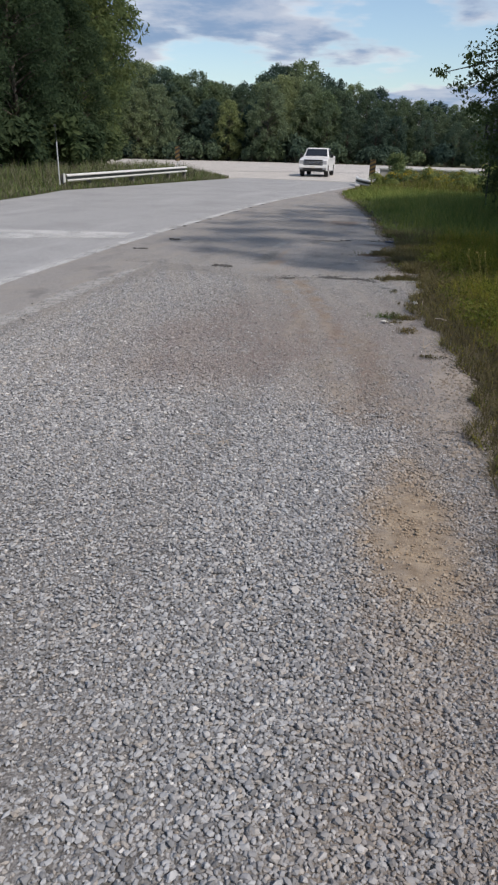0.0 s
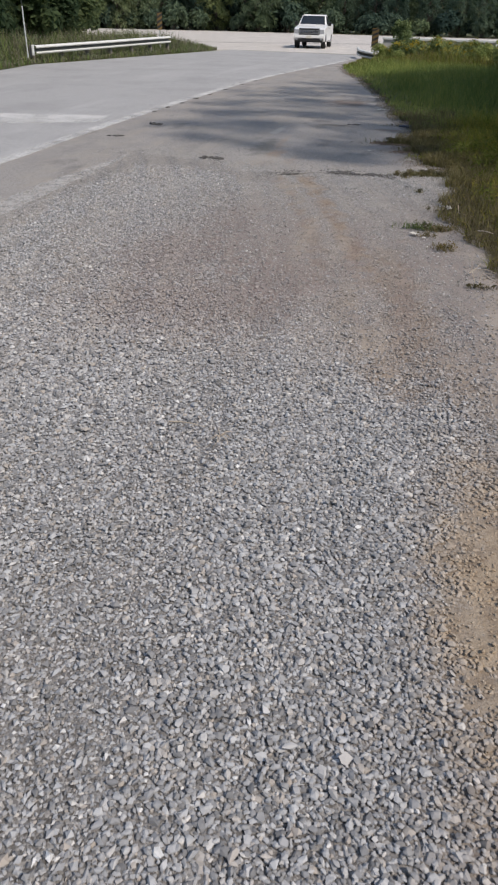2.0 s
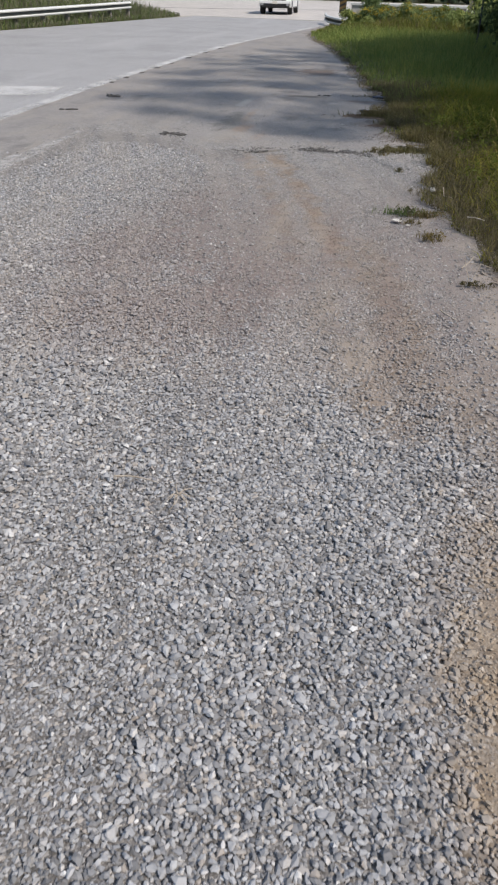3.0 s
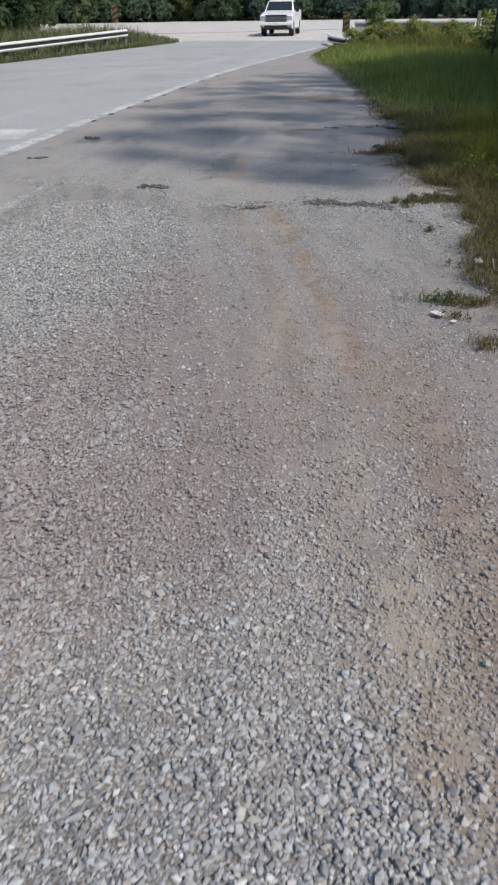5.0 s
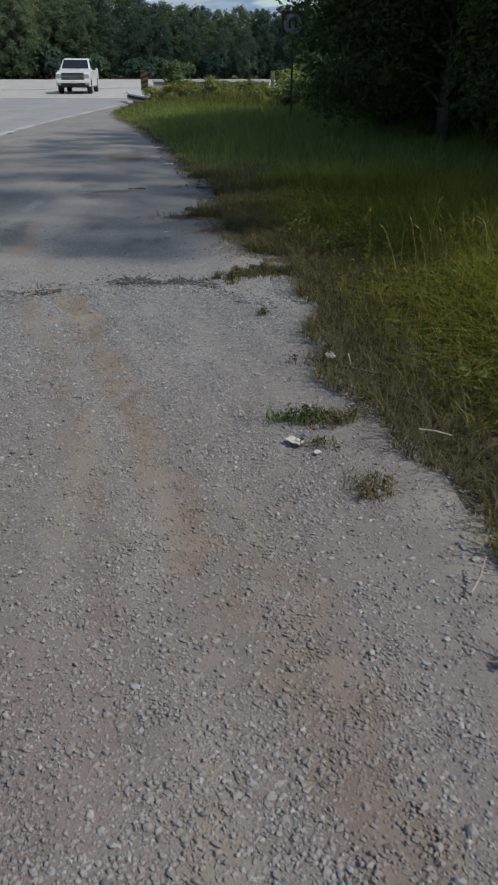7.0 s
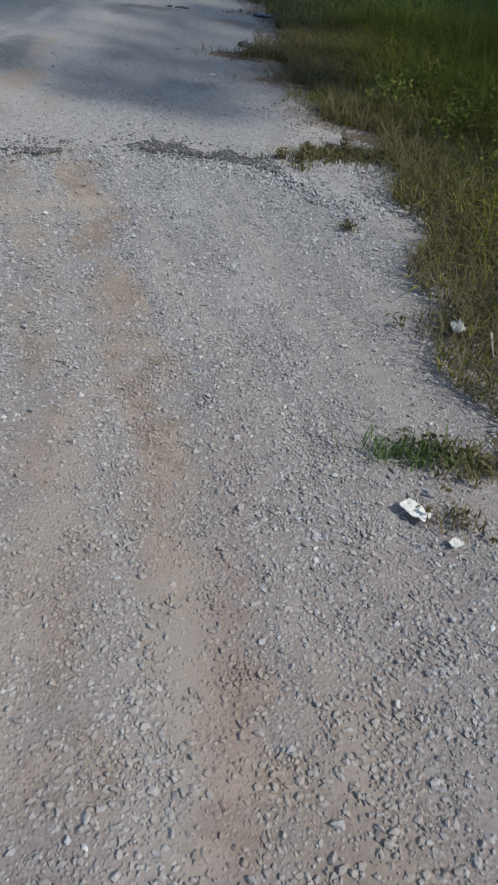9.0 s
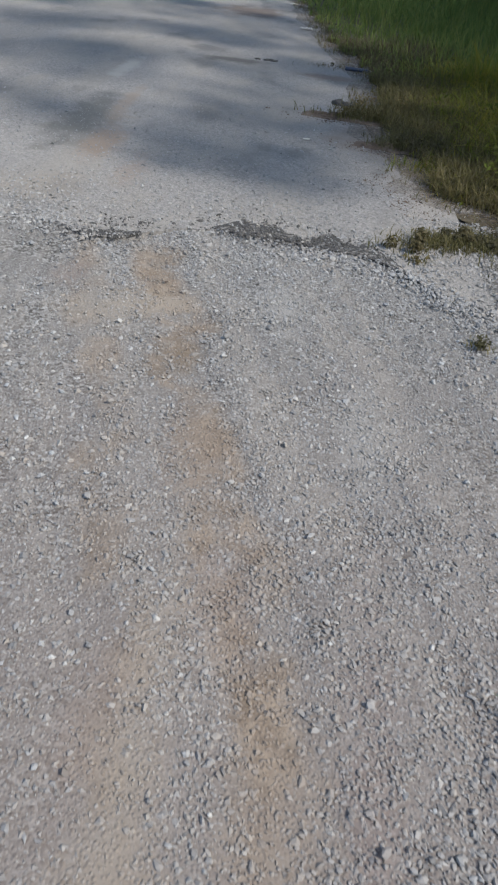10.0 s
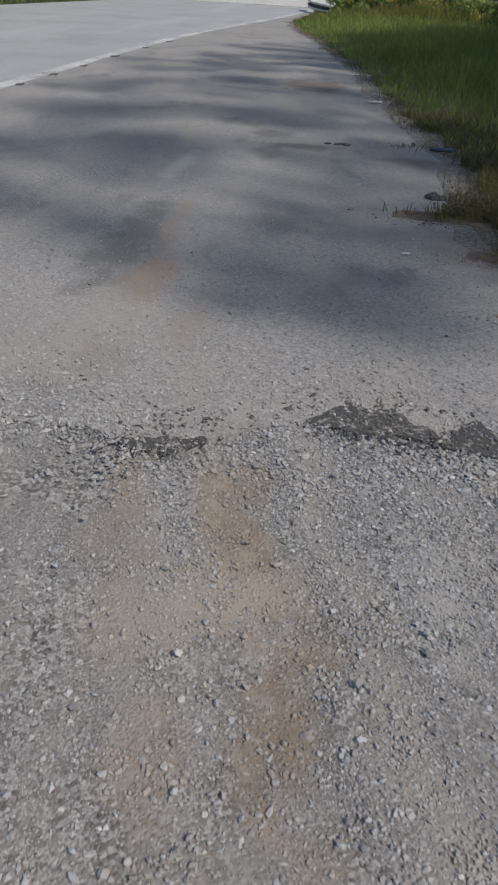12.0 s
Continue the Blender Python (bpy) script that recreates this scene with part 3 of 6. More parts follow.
for f in bm.faces:
    if abs(f.normal.z) > 0.5 and f.normal.z < 0:
        f.normal_flip()
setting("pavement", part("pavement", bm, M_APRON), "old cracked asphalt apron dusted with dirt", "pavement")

bm = bmesh.new()
v, f = grid_sheet([[(edge(y) - 0.15 + 14 * k ** 2, y) for k in ks] for y in np.arange(10.3, 47, 0.5)], 0.02)
vs = [bm.verts.new((x, y, z_ - 0.008)) for x, y, z_ in v]
for q in f:
    bm.faces.new([vs[a] for a in q])
bmesh.ops.recalc_face_normals(bm, faces=bm.faces[:])
setting("ground", part("verge_soil", bm, M_FRINGE), "brown soil and dead grass of the verge", "ground")

# black bitumen showing where the apron's edge has crumbled
def crumbled(stretch, deep, seed):
    r = random.Random(seed)
    bm = bmesh.new()
    xa, xb = stretch
    front, back = [], []
    for i in range(61):
        k = i / 60
        x = xa + (xb - xa) * k
        y = np.interp(x, [p[0] for p in rag[::-1]], [p[1] for p in rag[::-1]])
        d = deep * math.sin(math.pi * k) ** 0.6 * (0.75 + 0.1 * r.random() + 0.6 * noise.noise((x * 9, seed, 0)) + 0.25 * noise.noise((x * 31, seed, 5)))
        front.append((x, y - 0.002))
        back.append((x, y + max(0.0, d) + 0.004))
    slab(bm, front + back[::-1], -0.012, 0.0035)
    return setting("trim", part("crumbled_edge", bm, M_TARTHIN), "black crumbled bitumen along the broken asphalt edge", "asphalt edge")


crumbled((-1.60, -1.30), 0.09, 1)
crumbled((-0.98, -0.50), 0.21, 2)
crumbled((-0.56, -0.02), 0.21, 6)
crumbled((-2.75, -2.38), 0.10, 4)


def stripe(name, pts_a, pts_b, label, mat=M_PAINT, z=0.0045):
    bm = bmesh.new()
    slab(bm, pts_a + pts_b[::-1], z - 0.004, z)
    return setting("trim", part(name, bm, mat), label, "road marking")


ly = np.arange(-40, 47, 1.0)
stripe("edge_line", [(fog(y) - 0.12 + 0.04 * noise.noise((y * 1.7, 0, 0)), y) for y in ly], [(fog(y) + 0.09 + 0.05 * noise.noise((y * 1.7, 9, 0)), y) for y in ly], "worn white edge line painted on the road")
stripe("stop_line", [(-10.4, 11.6), (-8.0, 12.35), (-7.2, 12.55), (-5.55, 13.45)], [(-10.6, 13.1), (-8.1, 13.85), (-7.0, 14.15), (-5.7, 14.45)], "faded broad white bar painted on the road")
sy = np.arange(-4, 10.4, 0.2)
dw = [0.24 * min(1, (10.4 - y) / 2.0, (y + 4) / 3.0) * (0.6 + 0.8 * abs(noise.noise((y * 1.7, 2, 0)))) + 0.012 for y in sy]
stripe("dust_line", [(-3.80 - w_ + 0.04 * noise.noise((y * 1.3, 8, 0)), y) for y, w_ in zip(sy, dw)], [(-3.80 + 0.4 * w_ + 0.05 * noise.noise((y * 1.3, 8, 0)), y) for y, w_ in zip(sy, dw)], "pale dust gathered along the asphalt edge", M_DUST, 0.005)

# dirt creeping from the verge over the asphalt, and old stains
vy = np.arange(10.4, 36.0, 0.25)
for k, (wide, seed) in enumerate(((0.08, 3), (0.17, 11), (0.28, 23))):
    bm = bmesh.new()
    a = [bm.verts.new((edge(y) - wide * (1 + 0.8 * noise.noise((y * 1.1, seed, 0))) - 0.09 * noise.noise((y * 4.1, seed + 2, 0)), y, 0.0032 + 0.0008 * k)) for y in vy]
    b = [bm.verts.new((edge(y) + 0.25, y, 0.0032 + 0.0008 * k)) for y in vy]
    for q in range(len(vy) - 1):
        bm.faces.new((a[q], b[q], b[q + 1], a[q + 1]))
    setting("trim", part("verge_dirt", bm, M_DIRTY), "thin brown dirt spread along the verge", "dirt")

# gravel bed: a gently uneven sheet
bx = np.arange(-4.0, 2.0, 0.06)
by = np.arange(-6.0, 10.56, 0.06)
gx, gy = np.meshgrid(bx, by)


def bed_z(x, y):
    """Height of the gravel bed: shallow wheel ruts and lumps."""
    line = x - 0.40 + 0.018 * y * y
    rut = np.exp(-(line / 0.13) ** 2) + 0.7 * np.exp(-((line + 0.42) / 0.12) ** 2)
    wave = 0.006 * np.sin(3.1 * x + 1.3 * y) * np.sin(1.7 * y - 0.8 * x) + 0.004 * np.sin(7.3 * x - 2.2 * y)
    ridge = 0.022 * np.exp(-((x - 0.92) / 0.10) ** 2) * np.clip((y - 2.3) / 0.6, 0, 1) * np.clip((6.2 - y) / 0.5, 0, 1) * (0.6 + 0.4 * np.sin(5.3 * y))
    return -0.012 + wave + ridge - 0.010 * rut * np.clip((y - 1) / 2, 0, 1)


def packed_field():
    """Where fine dirt is trodden smooth between the stones: patches drawn out along the wheel tracks."""
    out = np.zeros(gx.shape)
    for i, j in np.ndindex(gx.shape):
        x, y = float(gx[i, j]), float(gy[i, j])
        along = x + 0.018 * y * y
        k = 0.8 * noise.noise((along * 2.1, y * 0.75, 3.0)) + 0.6 * noise.noise((along * 5.3, y * 2.4, 8.0)) + 0.35 * noise.noise((x * 13, y * 9, 1.0))
        old = min(1.0, max(0.0, (y - 5.6) / 1.2))
        lean = 0.02 - 0.42 * old + 0.10 * (1 - 0.8 * old) * min(1, max(-1, (x + 0.6) / 0.9))
        for x0, y0, rx, ry, _, much in DIRT_SPOTS:
            lean += (0.28 if y0 < 6.2 else 0.10) * much * math.exp(-((x - x0) / rx) ** 2 - ((y - y0) / ry) ** 2)
        ramp = min(1.0, max(0.0, (y - 2.6 + 0.7 * min(1.2, max(-1.5, x))) / 2.6))
        out[i, j] = min(1.0, max(0.0, (k + lean) * 2.2 + 0.25)) * ramp
    return out


PACKED = packed_field()


def packed(p):
    """The packed field at points (n, 2), between the grid's knots."""
    u = np.clip((p[:, 0] - bx[0]) / 0.06, 0, len(bx) - 1.001)
    v = np.clip((p[:, 1] - by[0]) / 0.06, 0, len(by) - 1.001)
    i, j = v.astype(int), u.astype(int)
    fu, fv = u - j, v - i
    return (PACKED[i, j] * (1 - fu) + PACKED[i, j + 1] * fu) * (1 - fv) + (PACKED[i + 1, j] * (1 - fu) + PACKED[i + 1, j + 1] * fu) * fv


gz = bed_z(gx, gy) + rng.normal(0, 0.0015, gx.shape)
gz = gz + np.clip((-3.35 - gx) / 0.35, 0, 1) * (-0.002 - gz)
gz = np.where(gx < -3.76, -0.02, gz)
front = np.interp(gx, [p[0] for p in rag[::-1]], [p[1] for p in rag[::-1]])
flush = np.clip((-1.55 - gx) / 0.3, 0, 1) * np.exp(-((gy - front) / 0.6) ** 2)
gz = gz + flush * (0.002 - gz)
gz = np.where(gy > front + 0.01, -0.02, gz)
vid = np.arange(gx.size).reshape(gx.shape)
quads = np.stack([vid[:-1, :-1], vid[:-1, 1:], vid[1:, 1:], vid[1:, :-1]], -1).reshape(-1, 4)
cx, cy = (gx[:-1, :-1] + 0.03).ravel(), (gy[:-1, :-1] + 0.03).ravel()
soil = (cx > edge(cy) + 0.06 + 0.10 * np.sin(cy * 6.3) * np.sin(cy * 2.9 + cx * 5)).astype(int)
bed = array_mesh("gravel_shoulder", np.stack([gx, gy, gz], -1).reshape(-1, 3), quads, [M_BED, M_FRINGE], soil, False)
bed.attributes.new("packed", "FLOAT", "POINT").data.foreach_set("value", PACKED.ravel().astype(np.float32))
setting("ground", new("gravel_shoulder", bed), "compacted grey gravel and sandy dirt of the shoulder", "gravel")

# ---- loose stones ----
GOLD = (1 + 5 ** 0.5) / 2
ICO_V = np.array([(-1, GOLD, 0), (1, GOLD, 0), (-1, -GOLD, 0), (1, -GOLD, 0), (0, -1, GOLD), (0, 1, GOLD), (0, -1, -GOLD), (0, 1, -GOLD), (GOLD, 0, -1), (GOLD, 0, 1), (-GOLD, 0, -1), (-GOLD, 0, 1)]) / 1.9
ICO_F = np.array([(0, 11, 5), (0, 5, 1), (0, 1, 7), (0, 7, 10), (0, 10, 11), (1, 5, 9), (5, 11, 4), (11, 10, 2), (10, 7, 6), (7, 1, 8), (3, 9, 4), (3, 4, 2), (3, 2, 6), (3, 6, 8), (3, 8, 9), (4, 9, 5), (2, 4, 11), (6, 2, 10), (8, 6, 7), (9, 8, 1)])
CAP_F = ICO_F[ICO_V[ICO_F][:, :, 2].mean(1) > -0.45]
OCT_V = np.array([(1, 0, 0), (0, 1, 0), (-1, 0, 0), (0, -1, 0), (0, 0, 1), (0, 0, -1)], float)
OCT_F = np.array([(0, 1, 4), (1, 2, 4), (2, 3, 4), (3, 0, 4), (1, 0, 5), (2, 1, 5), (3, 2, 5), (0, 3, 5)])
SUNK_V, SUNK_F = (OCT_V[:5] - (0, 0, 0.25)) * (1, 1, 1.15), OCT_F[:4]  # bedded stones: only the upper half stands out


def stones(name, xy, size, z, tv, tf, mat=None):
    """Worn crushed stones, one mesh: each a dented, squashed and turned copy of a small solid."""
    n_ = len(xy)
    v = np.repeat(tv[None], n_, 0) * (1 + rng.uniform(-0.36, 0.22, (n_, len(tv), 1)))
    v = v + rng.normal(0, 0.12, v.shape)
    v *= (size[:, None] * np.stack([rng.uniform(0.85, 1.35, n_), rng.uniform(0.7, 1.0, n_), rng.uniform(0.5, 0.8, n_)], -1))[:, None, :]
    a, b = rng.uniform(0, 2 * np.pi, n_), rng.normal(0, 0.5, n_)
    ca, sa, cb, sb = np.cos(a)[:, None], np.sin(a)[:, None], np.cos(b)[:, None], np.sin(b)[:, None]
    x, y, zz = v[..., 0], v[..., 1], v[..., 2]
    y, zz = y * cb - zz * sb, y * sb + zz * cb
    x, y = x * ca - y * sa, x * sa + y * ca
    out = np.stack([x + xy[:, :1], y + xy[:, 1:], zz + z[:, None]], -1)
    f = tf[None] + (np.arange(n_) * len(tv))[:, None, None]
    return new(name, array_mesh(name, out.reshape(-1, 3), f.reshape(-1, 3), mat or M_STONE))


def scatter(x0, x1, y0, y1, step, jitter=0.5):
    ax, ay_ = np.meshgrid(np.arange(x0, x1, step), np.arange(y0, y1, step))
    p = np.stack([ax.ravel(), ay_.ravel()], -1)
    return p + rng.uniform(-jitter, jitter, p.shape) * step


def lumps(p, k, s=0.0):
    """Smooth patchy values round 0."""
    x, y = p[:, 0] * k + s, p[:, 1] * k - s
    return (np.sin(1.7 * x + 0.9 * np.sin(1.3 * y + s)) + np.sin(2.3 * y + 1.1 * np.sin(0.7 * x)) + np.sin(1.1 * (x + y) + s)) / 3


def keep(p, chance):
    return p[rng.uniform(0, 1, len(p)) < chance]


def bank(p):
    """The bare strip of pale dirt beside the grass."""
    return np.clip((p[:, 0] - 0.72 + 0.08 * lumps(p, 4.0, 3.0)) / 0.12, 0, 1) * np.clip((p[:, 1] - 2.3) / 0.6, 0, 1) * np.clip((6.2 - p[:, 1]) / 0.5, 0, 1)


def middle(p):
    """Distance across from the line along which the ground is passed nearest."""
    return np.abs(p[:, 0] - np.interp(p[:, 1], (0, 3, 5, 7, 9.5), (0.2, -0.05, 0.05, -0.3, -1.0)))


def on_track(p):
    line = p[:, 0] - 0.40 + 0.018 * p[:, 1] ** 2 + 0.06 * lumps(p, 3.0)
    t_ = np.exp(-(line / 0.12) ** 2) + 0.8 * np.exp(-((line + 0.33) / 0.10) ** 2)
    return np.clip(t_ * np.clip((p[:, 1] - 4.4) / 1.5, 0, 1), 0, 1)


def on_sand(p):
    """The smooth patch of pale sand."""
    d = np.hypot((p[:, 0] - 0.60 + 0.10 * (p[:, 1] - 1.75) + 0.06 * lumps(p, 6.0) + 0.04 * lumps(p, 17.0, 4.0)) / 0.24, (p[:, 1] - 1.8 + 0.12 * lumps(p, 9.0, 1.0)) / 0.72)
    return np.clip((1.2 - d) / 0.7, 0, 1) * np.clip(0.93 + 0.5 * lumps(p, 8.0, 2.0), 0.3, 1)


def on_clay(p):
    """The bare streak of pale clay beside the brown band."""
    x0 = np.interp(p[:, 1], (3.3, 3.7, 4.2, 4.9, 5.6), (0.22, 0.09, -0.06, -0.24, -0.36)) + 0.05 * lumps(p, 6.0, 1.0)
    return np.exp(-((p[:, 0] - x0) / 0.10) ** 2) * np.clip((p[:, 1] - 3.2) / 0.4, 0, 1) * np.clip((5.6 - p[:, 1]) / 0.7, 0, 1) * np.clip(0.8 + 0.6 * lumps(p, 9.0, 5.0), 0.2, 1)


# coarse loose gravel at the start of the walk
p = scatter(-3.75, 1.05, -0.9, 9.7, 0.0130)
side = np.clip((p[:, 0] - 0.2 + 0.62 * (p[:, 1] + 1.68)) / 0.5 + 0.3, 0.12, 1)
coarse = 1.0 - np.clip((p[:, 1] - 3.9 - 3.4 * np.clip((-1.3 - p[:, 0]) / 1.0, 0, 1) * np.clip((3.75 + p[:, 0]) / 0.3, 0, 1) + 0.7 * lumps(p, 1.5) + 0.35 * lumps(p, 4.0, 2.0) + 0.9 * np.clip(p[:, 0] + 0.5, -1, 1.5)) / 2.2, 0, 0.97)
p = keep(p, side * coarse * (1 - 0.6 * bank(p)) * (1 - 0.72 * on_track(p)) * (1 - 0.96 * on_sand(p)) * (1 - 0.85 * on_clay(p)) * (1 - 0.45 * packed(p)) * (0.95 + 0.12 * lumps(p, 2.0)))
size = 0.0080 * (1 - 0.35 * on_sand(p)) * np.clip(rng.lognormal(0, 0.28, len(p)), 0.55, 1.9) * np.interp(p[:, 1], (1, 3.6, 5.0), (1.08, 1.04, 0.76)) * (1 + 0.38 * np.clip((-0.5 - p[:, 0]) / 0.9, 0, 1) * np.clip((p[:, 1] - 1.6) / 1.8, 0, 1))
z = bed_z(p[:, 0], p[:, 1]) + size * rng.uniform(-0.1, 1.1, len(p))
near = middle(p) < 0.62
lab = "loose coarse grey crushed stone"
tagged(stones("coarse_gravel", p[near], size[near], z[near], ICO_V, ICO_F), lab, "gravel", kind="stuff")
tagged(stones("coarse_gravel", p[~near], size[~near], z[~near], OCT_V, OCT_F), lab, "gravel", kind="stuff")

# finer gravel, half sunk in dirt, farther on
p = scatter(-3.6, 0.95, 3.0, 9.9, 0.0132)
p = p[(p[:, 0] > 0.2 - 0.62 * (p[:, 1] + 1.0)) & (p[:, 0] < edge(p[:, 1]) + 0.15)]
near = np.exp(-((p[:, 0] + 0.25 + 0.06 * (p[:, 1] - 3)) / 1.25) ** 2)
p = keep(p, np.clip(np.clip((p[:, 1] - 1.8) / 1.5, 0, 1) * (0.62 + 0.3 * lumps(p, 2.6, 1.0) + 0.2 * lumps(p, 7.0, 2.0)) * (1 - 0.35 * on_track(p)) * (1 - 0.45 * packed(p)) * (0.2 + 0.8 * near), 0, 1))
size = 0.0042 * np.clip(rng.lognormal(0, 0.45, len(p)), 0.5, 2.6)
z = bed_z(p[:, 0], p[:, 1]) + size * rng.uniform(-0.1, 0.40, len(p))
tagged(stones("fine_gravel", p, size, z, SUNK_V, SUNK_F, M_DUSTY), "fine grey gravel bedded in sandy dirt", "gravel", kind="stuff")

# medium stones, thinning out along the walk
p = scatter(-3.6, 1.0, 1.6, 9.9, 0.0116)
p = p[(p[:, 0] > 0.2 - 0.62 * (p[:, 1] + 1.2)) & (p[:, 0] < edge(p[:, 1]) + 0.1)]
much = np.interp(p[:, 1], (1.6, 3.0, 4.5, 6.5, 7.5, 9.9), (0.10, 0.45, 0.75, 1.0, 1.1, 1.1))
wide = 0.35 + 0.65 * np.exp(-(middle(p) / 1.6) ** 2)
p = keep(p, np.clip(much * wide * (1 - 0.6 * bank(p)) * (1 + 0.5 * lumps(p, 2.1, 5.0) + 0.4 * lumps(p, 6.0, 1.0)) * (1 - 0.10 * on_track(p)) * (1 - 0.8 * on_sand(p)) * (1 - 0.7 * on_clay(p)) * (1.1 - 0.70 * packed(p)), 0, 1))
size = np.interp(p[:, 1], (3.0, 4.2, 6.2, 8.0), (0.0072, 0.0060, 0.0048, 0.0043)) * np.interp(middle(p), (0.8, 1.6), (1.0, 1.4)) * np.clip(rng.lognormal(0, 0.40, len(p)), 0.5, 2.2)
z = bed_z(p[:, 0], p[:, 1]) + size * (rng.uniform(-0.25, 0.45, len(p)) - np.interp(p[:, 1], (5.5, 7.0), (0.0, 0.07)))
near = middle(p) < 0.50
lab = "grey crushed stone thinning out over dirt"
tagged(stones("medium_gravel", p[near], size[near], z[near], ICO_V, CAP_F, M_DUSTY), lab, "gravel", kind="stuff")
tagged(stones("medium_gravel", p[~near], size[~near], z[~near], SUNK_V, SUNK_F, M_DUSTY), lab, "gravel", kind="stuff")

# larger loose stones here and there over the packed dirt
p = scatter(-3.5, 0.75, 3.6, 9.6, 0.034)
p = keep(p, np.clip(np.interp(p[:, 1], (4.5, 7.0), (0.42, 0.24)) + 0.24 * lumps(p, 1.9, 7.0) + 0.18 * lumps(p, 5.0, 3.0), 0.03, 1) * (1 - 0.5 * bank(p)))
p = p[p[:, 0] < edge(p[:, 1])]
size = 0.0078 * np.interp(p[:, 1], (4.5, 7), (1.15, 0.84)) * np.interp(middle(p), (0.5, 1.6), (0.9, 1.35)) * np.clip(rng.lognormal(0, 0.3, len(p)), 0.6, 1.9)
tagged(stones("scattered_stones", p, size, bed_z(p[:, 0], p[:, 1]) + size * rng.uniform(0.1, 0.6, len(p)), ICO_V, ICO_F), "larger grey stones scattered over the packed dirt", "gravel", kind="stuff")

# a loose band of pale chips in front of the broken asphalt
p = scatter(-2.1, 0.7, 9.05, 10.0, 0.016)
front = np.interp(p[:, 0], [q[0] for q in rag[::-1]], [q[1] for q in rag[::-1]])
d = front - p[:, 1]
p = keep(p, np.where((d > -0.03) & (d < 0.5), np.exp(-((d - 0.10) / 0.13) ** 2) * (0.70 + 0.4 * lumps(p, 5.0)) * np.clip(np.abs(p[:, 0] + 1.45) / 0.5, 0.35, 1) * np.interp(p[:, 0], (-0.2, 0.05), (1.0, 1.6)), 0))
size = 0.0074 * np.clip(rng.lognormal(0, 0.35, len(p)), 0.5, 2.2)
tagged(stones("loose_chips", p, size, bed_z(p[:, 0], p[:, 1]) + size * 0.4, ICO_V, ICO_F, M_DUSTY), "pale loose stone chips heaped against the asphalt edge", "gravel", kind="stuff")

# chips tumbled over the lip of the asphalt's corner
p = scatter(-0.12, 0.40, 9.0, 9.9, 0.0115)
d = p[:, 1] - np.interp(p[:, 0], RX, RY)
p = keep(p, np.exp(-((d + 0.02) / 0.07) ** 2) * np.clip(0.75 + 0.4 * lumps(p, 9.0, 3.0), 0.1, 1) * np.clip((p[:, 0] + 0.12) / 0.12, 0, 1))
size = 0.0075 * np.clip(rng.lognormal(0, 0.35, len(p)), 0.5, 2.0)
d = p[:, 1] - np.interp(p[:, 0], RX, RY)
tagged(stones("lip_chips", p, size, np.interp(d, (-0.08, -0.01), (-0.006, 0.001)) + size * 0.3, ICO_V, ICO_F, M_DUSTY), "pale stone chips tumbled over the asphalt's broken lip", "gravel", kind="stuff")

# chips over the apron's corner beside the grass
p = scatter(-0.05, 0.66, 9.2, 10.4, 0.012)
p = keep(p, np.clip(0.62 + 0.35 * lumps(p, 5.0, 2.0), 0, 1) * np.clip((p[:, 0] + 0.05) / 0.15, 0, 1))
size = 0.0062 * np.clip(rng.lognormal(0, 0.45, len(p)), 0.5, 2.4)
tagged(stones("corner_chips", p, size, size * 0.35, SUNK_V, SUNK_F, M_DUSTY), "pale stone chips over the asphalt's corner", "gravel", kind="stuff")

# black crumbs of bitumen
p = scatter(-1.7, 0.35, 9.3, 10.3, 0.011)
d = p[:, 1] - np.interp(p[:, 0], RX, RY)
where = np.exp(-((p[:, 0] + 0.55) / 0.36) ** 2) + np.exp(-((p[:, 0] + 1.42) / 0.12) ** 2)
p = keep(p, np.clip(where, 0, 1) * np.exp(-((d - 0.07) / 0.13) ** 2) * np.clip(0.6 + 0.8 * lumps(p, 9.0), 0, 1))
size = 0.0056 * np.clip(rng.lognormal(0, 0.45, len(p)), 0.5, 2.6)
tagged(stones("bitumen_crumbs", p, size, size * 0.3, OCT_V, OCT_F, M_TAR), "black crumbs of broken bitumen at the asphalt edge", "debris", kind="stuff")

# stones hiding the worn part of the edge
p = scatter(-4.3, -1.5, 5.0, 10.9, 0.0135)
d = p[:, 1] - np.interp(p[:, 0], RX, RY)
p = keep(p, np.maximum(np.exp(-(d / 0.22) ** 2) * 0.75, 0.5 * np.exp(-((p[:, 0] + 3.72) / 0.22) ** 2) * (d < 0)))
size = 0.0062 * np.clip(rng.lognormal(0, 0.4, len(p)), 0.5, 2.4)
tagged(stones("edge_stones", p, size, size * 0.35, SUNK_V, SUNK_F, M_DUSTY), "grey stones lying over the worn asphalt edge", "gravel", kind="stuff")

# grit spread past the broken edge
p = scatter(-3.7, 0.5, 9.4, 12.6, 0.0125)
front = np.interp(p[:, 0], RX, RY)
d = p[:, 1] - front
p = keep(p, np.where(d > -0.02, np.clip((0.6 * np.exp(-d / 0.35) + 0.30 * np.exp(-d / 1.3)) * (0.8 + 0.7 * lumps(p, 3.0, 2.0)) * np.interp(p[:, 0], (-1.1, -0.6), (1.55, 1.1)), 0, 1), 0) * np.clip(1.15 - np.exp(-((p[:, 0] + 0.5) / 0.55) ** 2) * np.exp(-(d / 0.2) ** 2), 0.1, 1))
p = p[p[:, 0] < edge(p[:, 1]) + 0.1]
size = 0.0050 * np.clip(rng.lognormal(0, 0.45, len(p)), 0.5, 2.4)
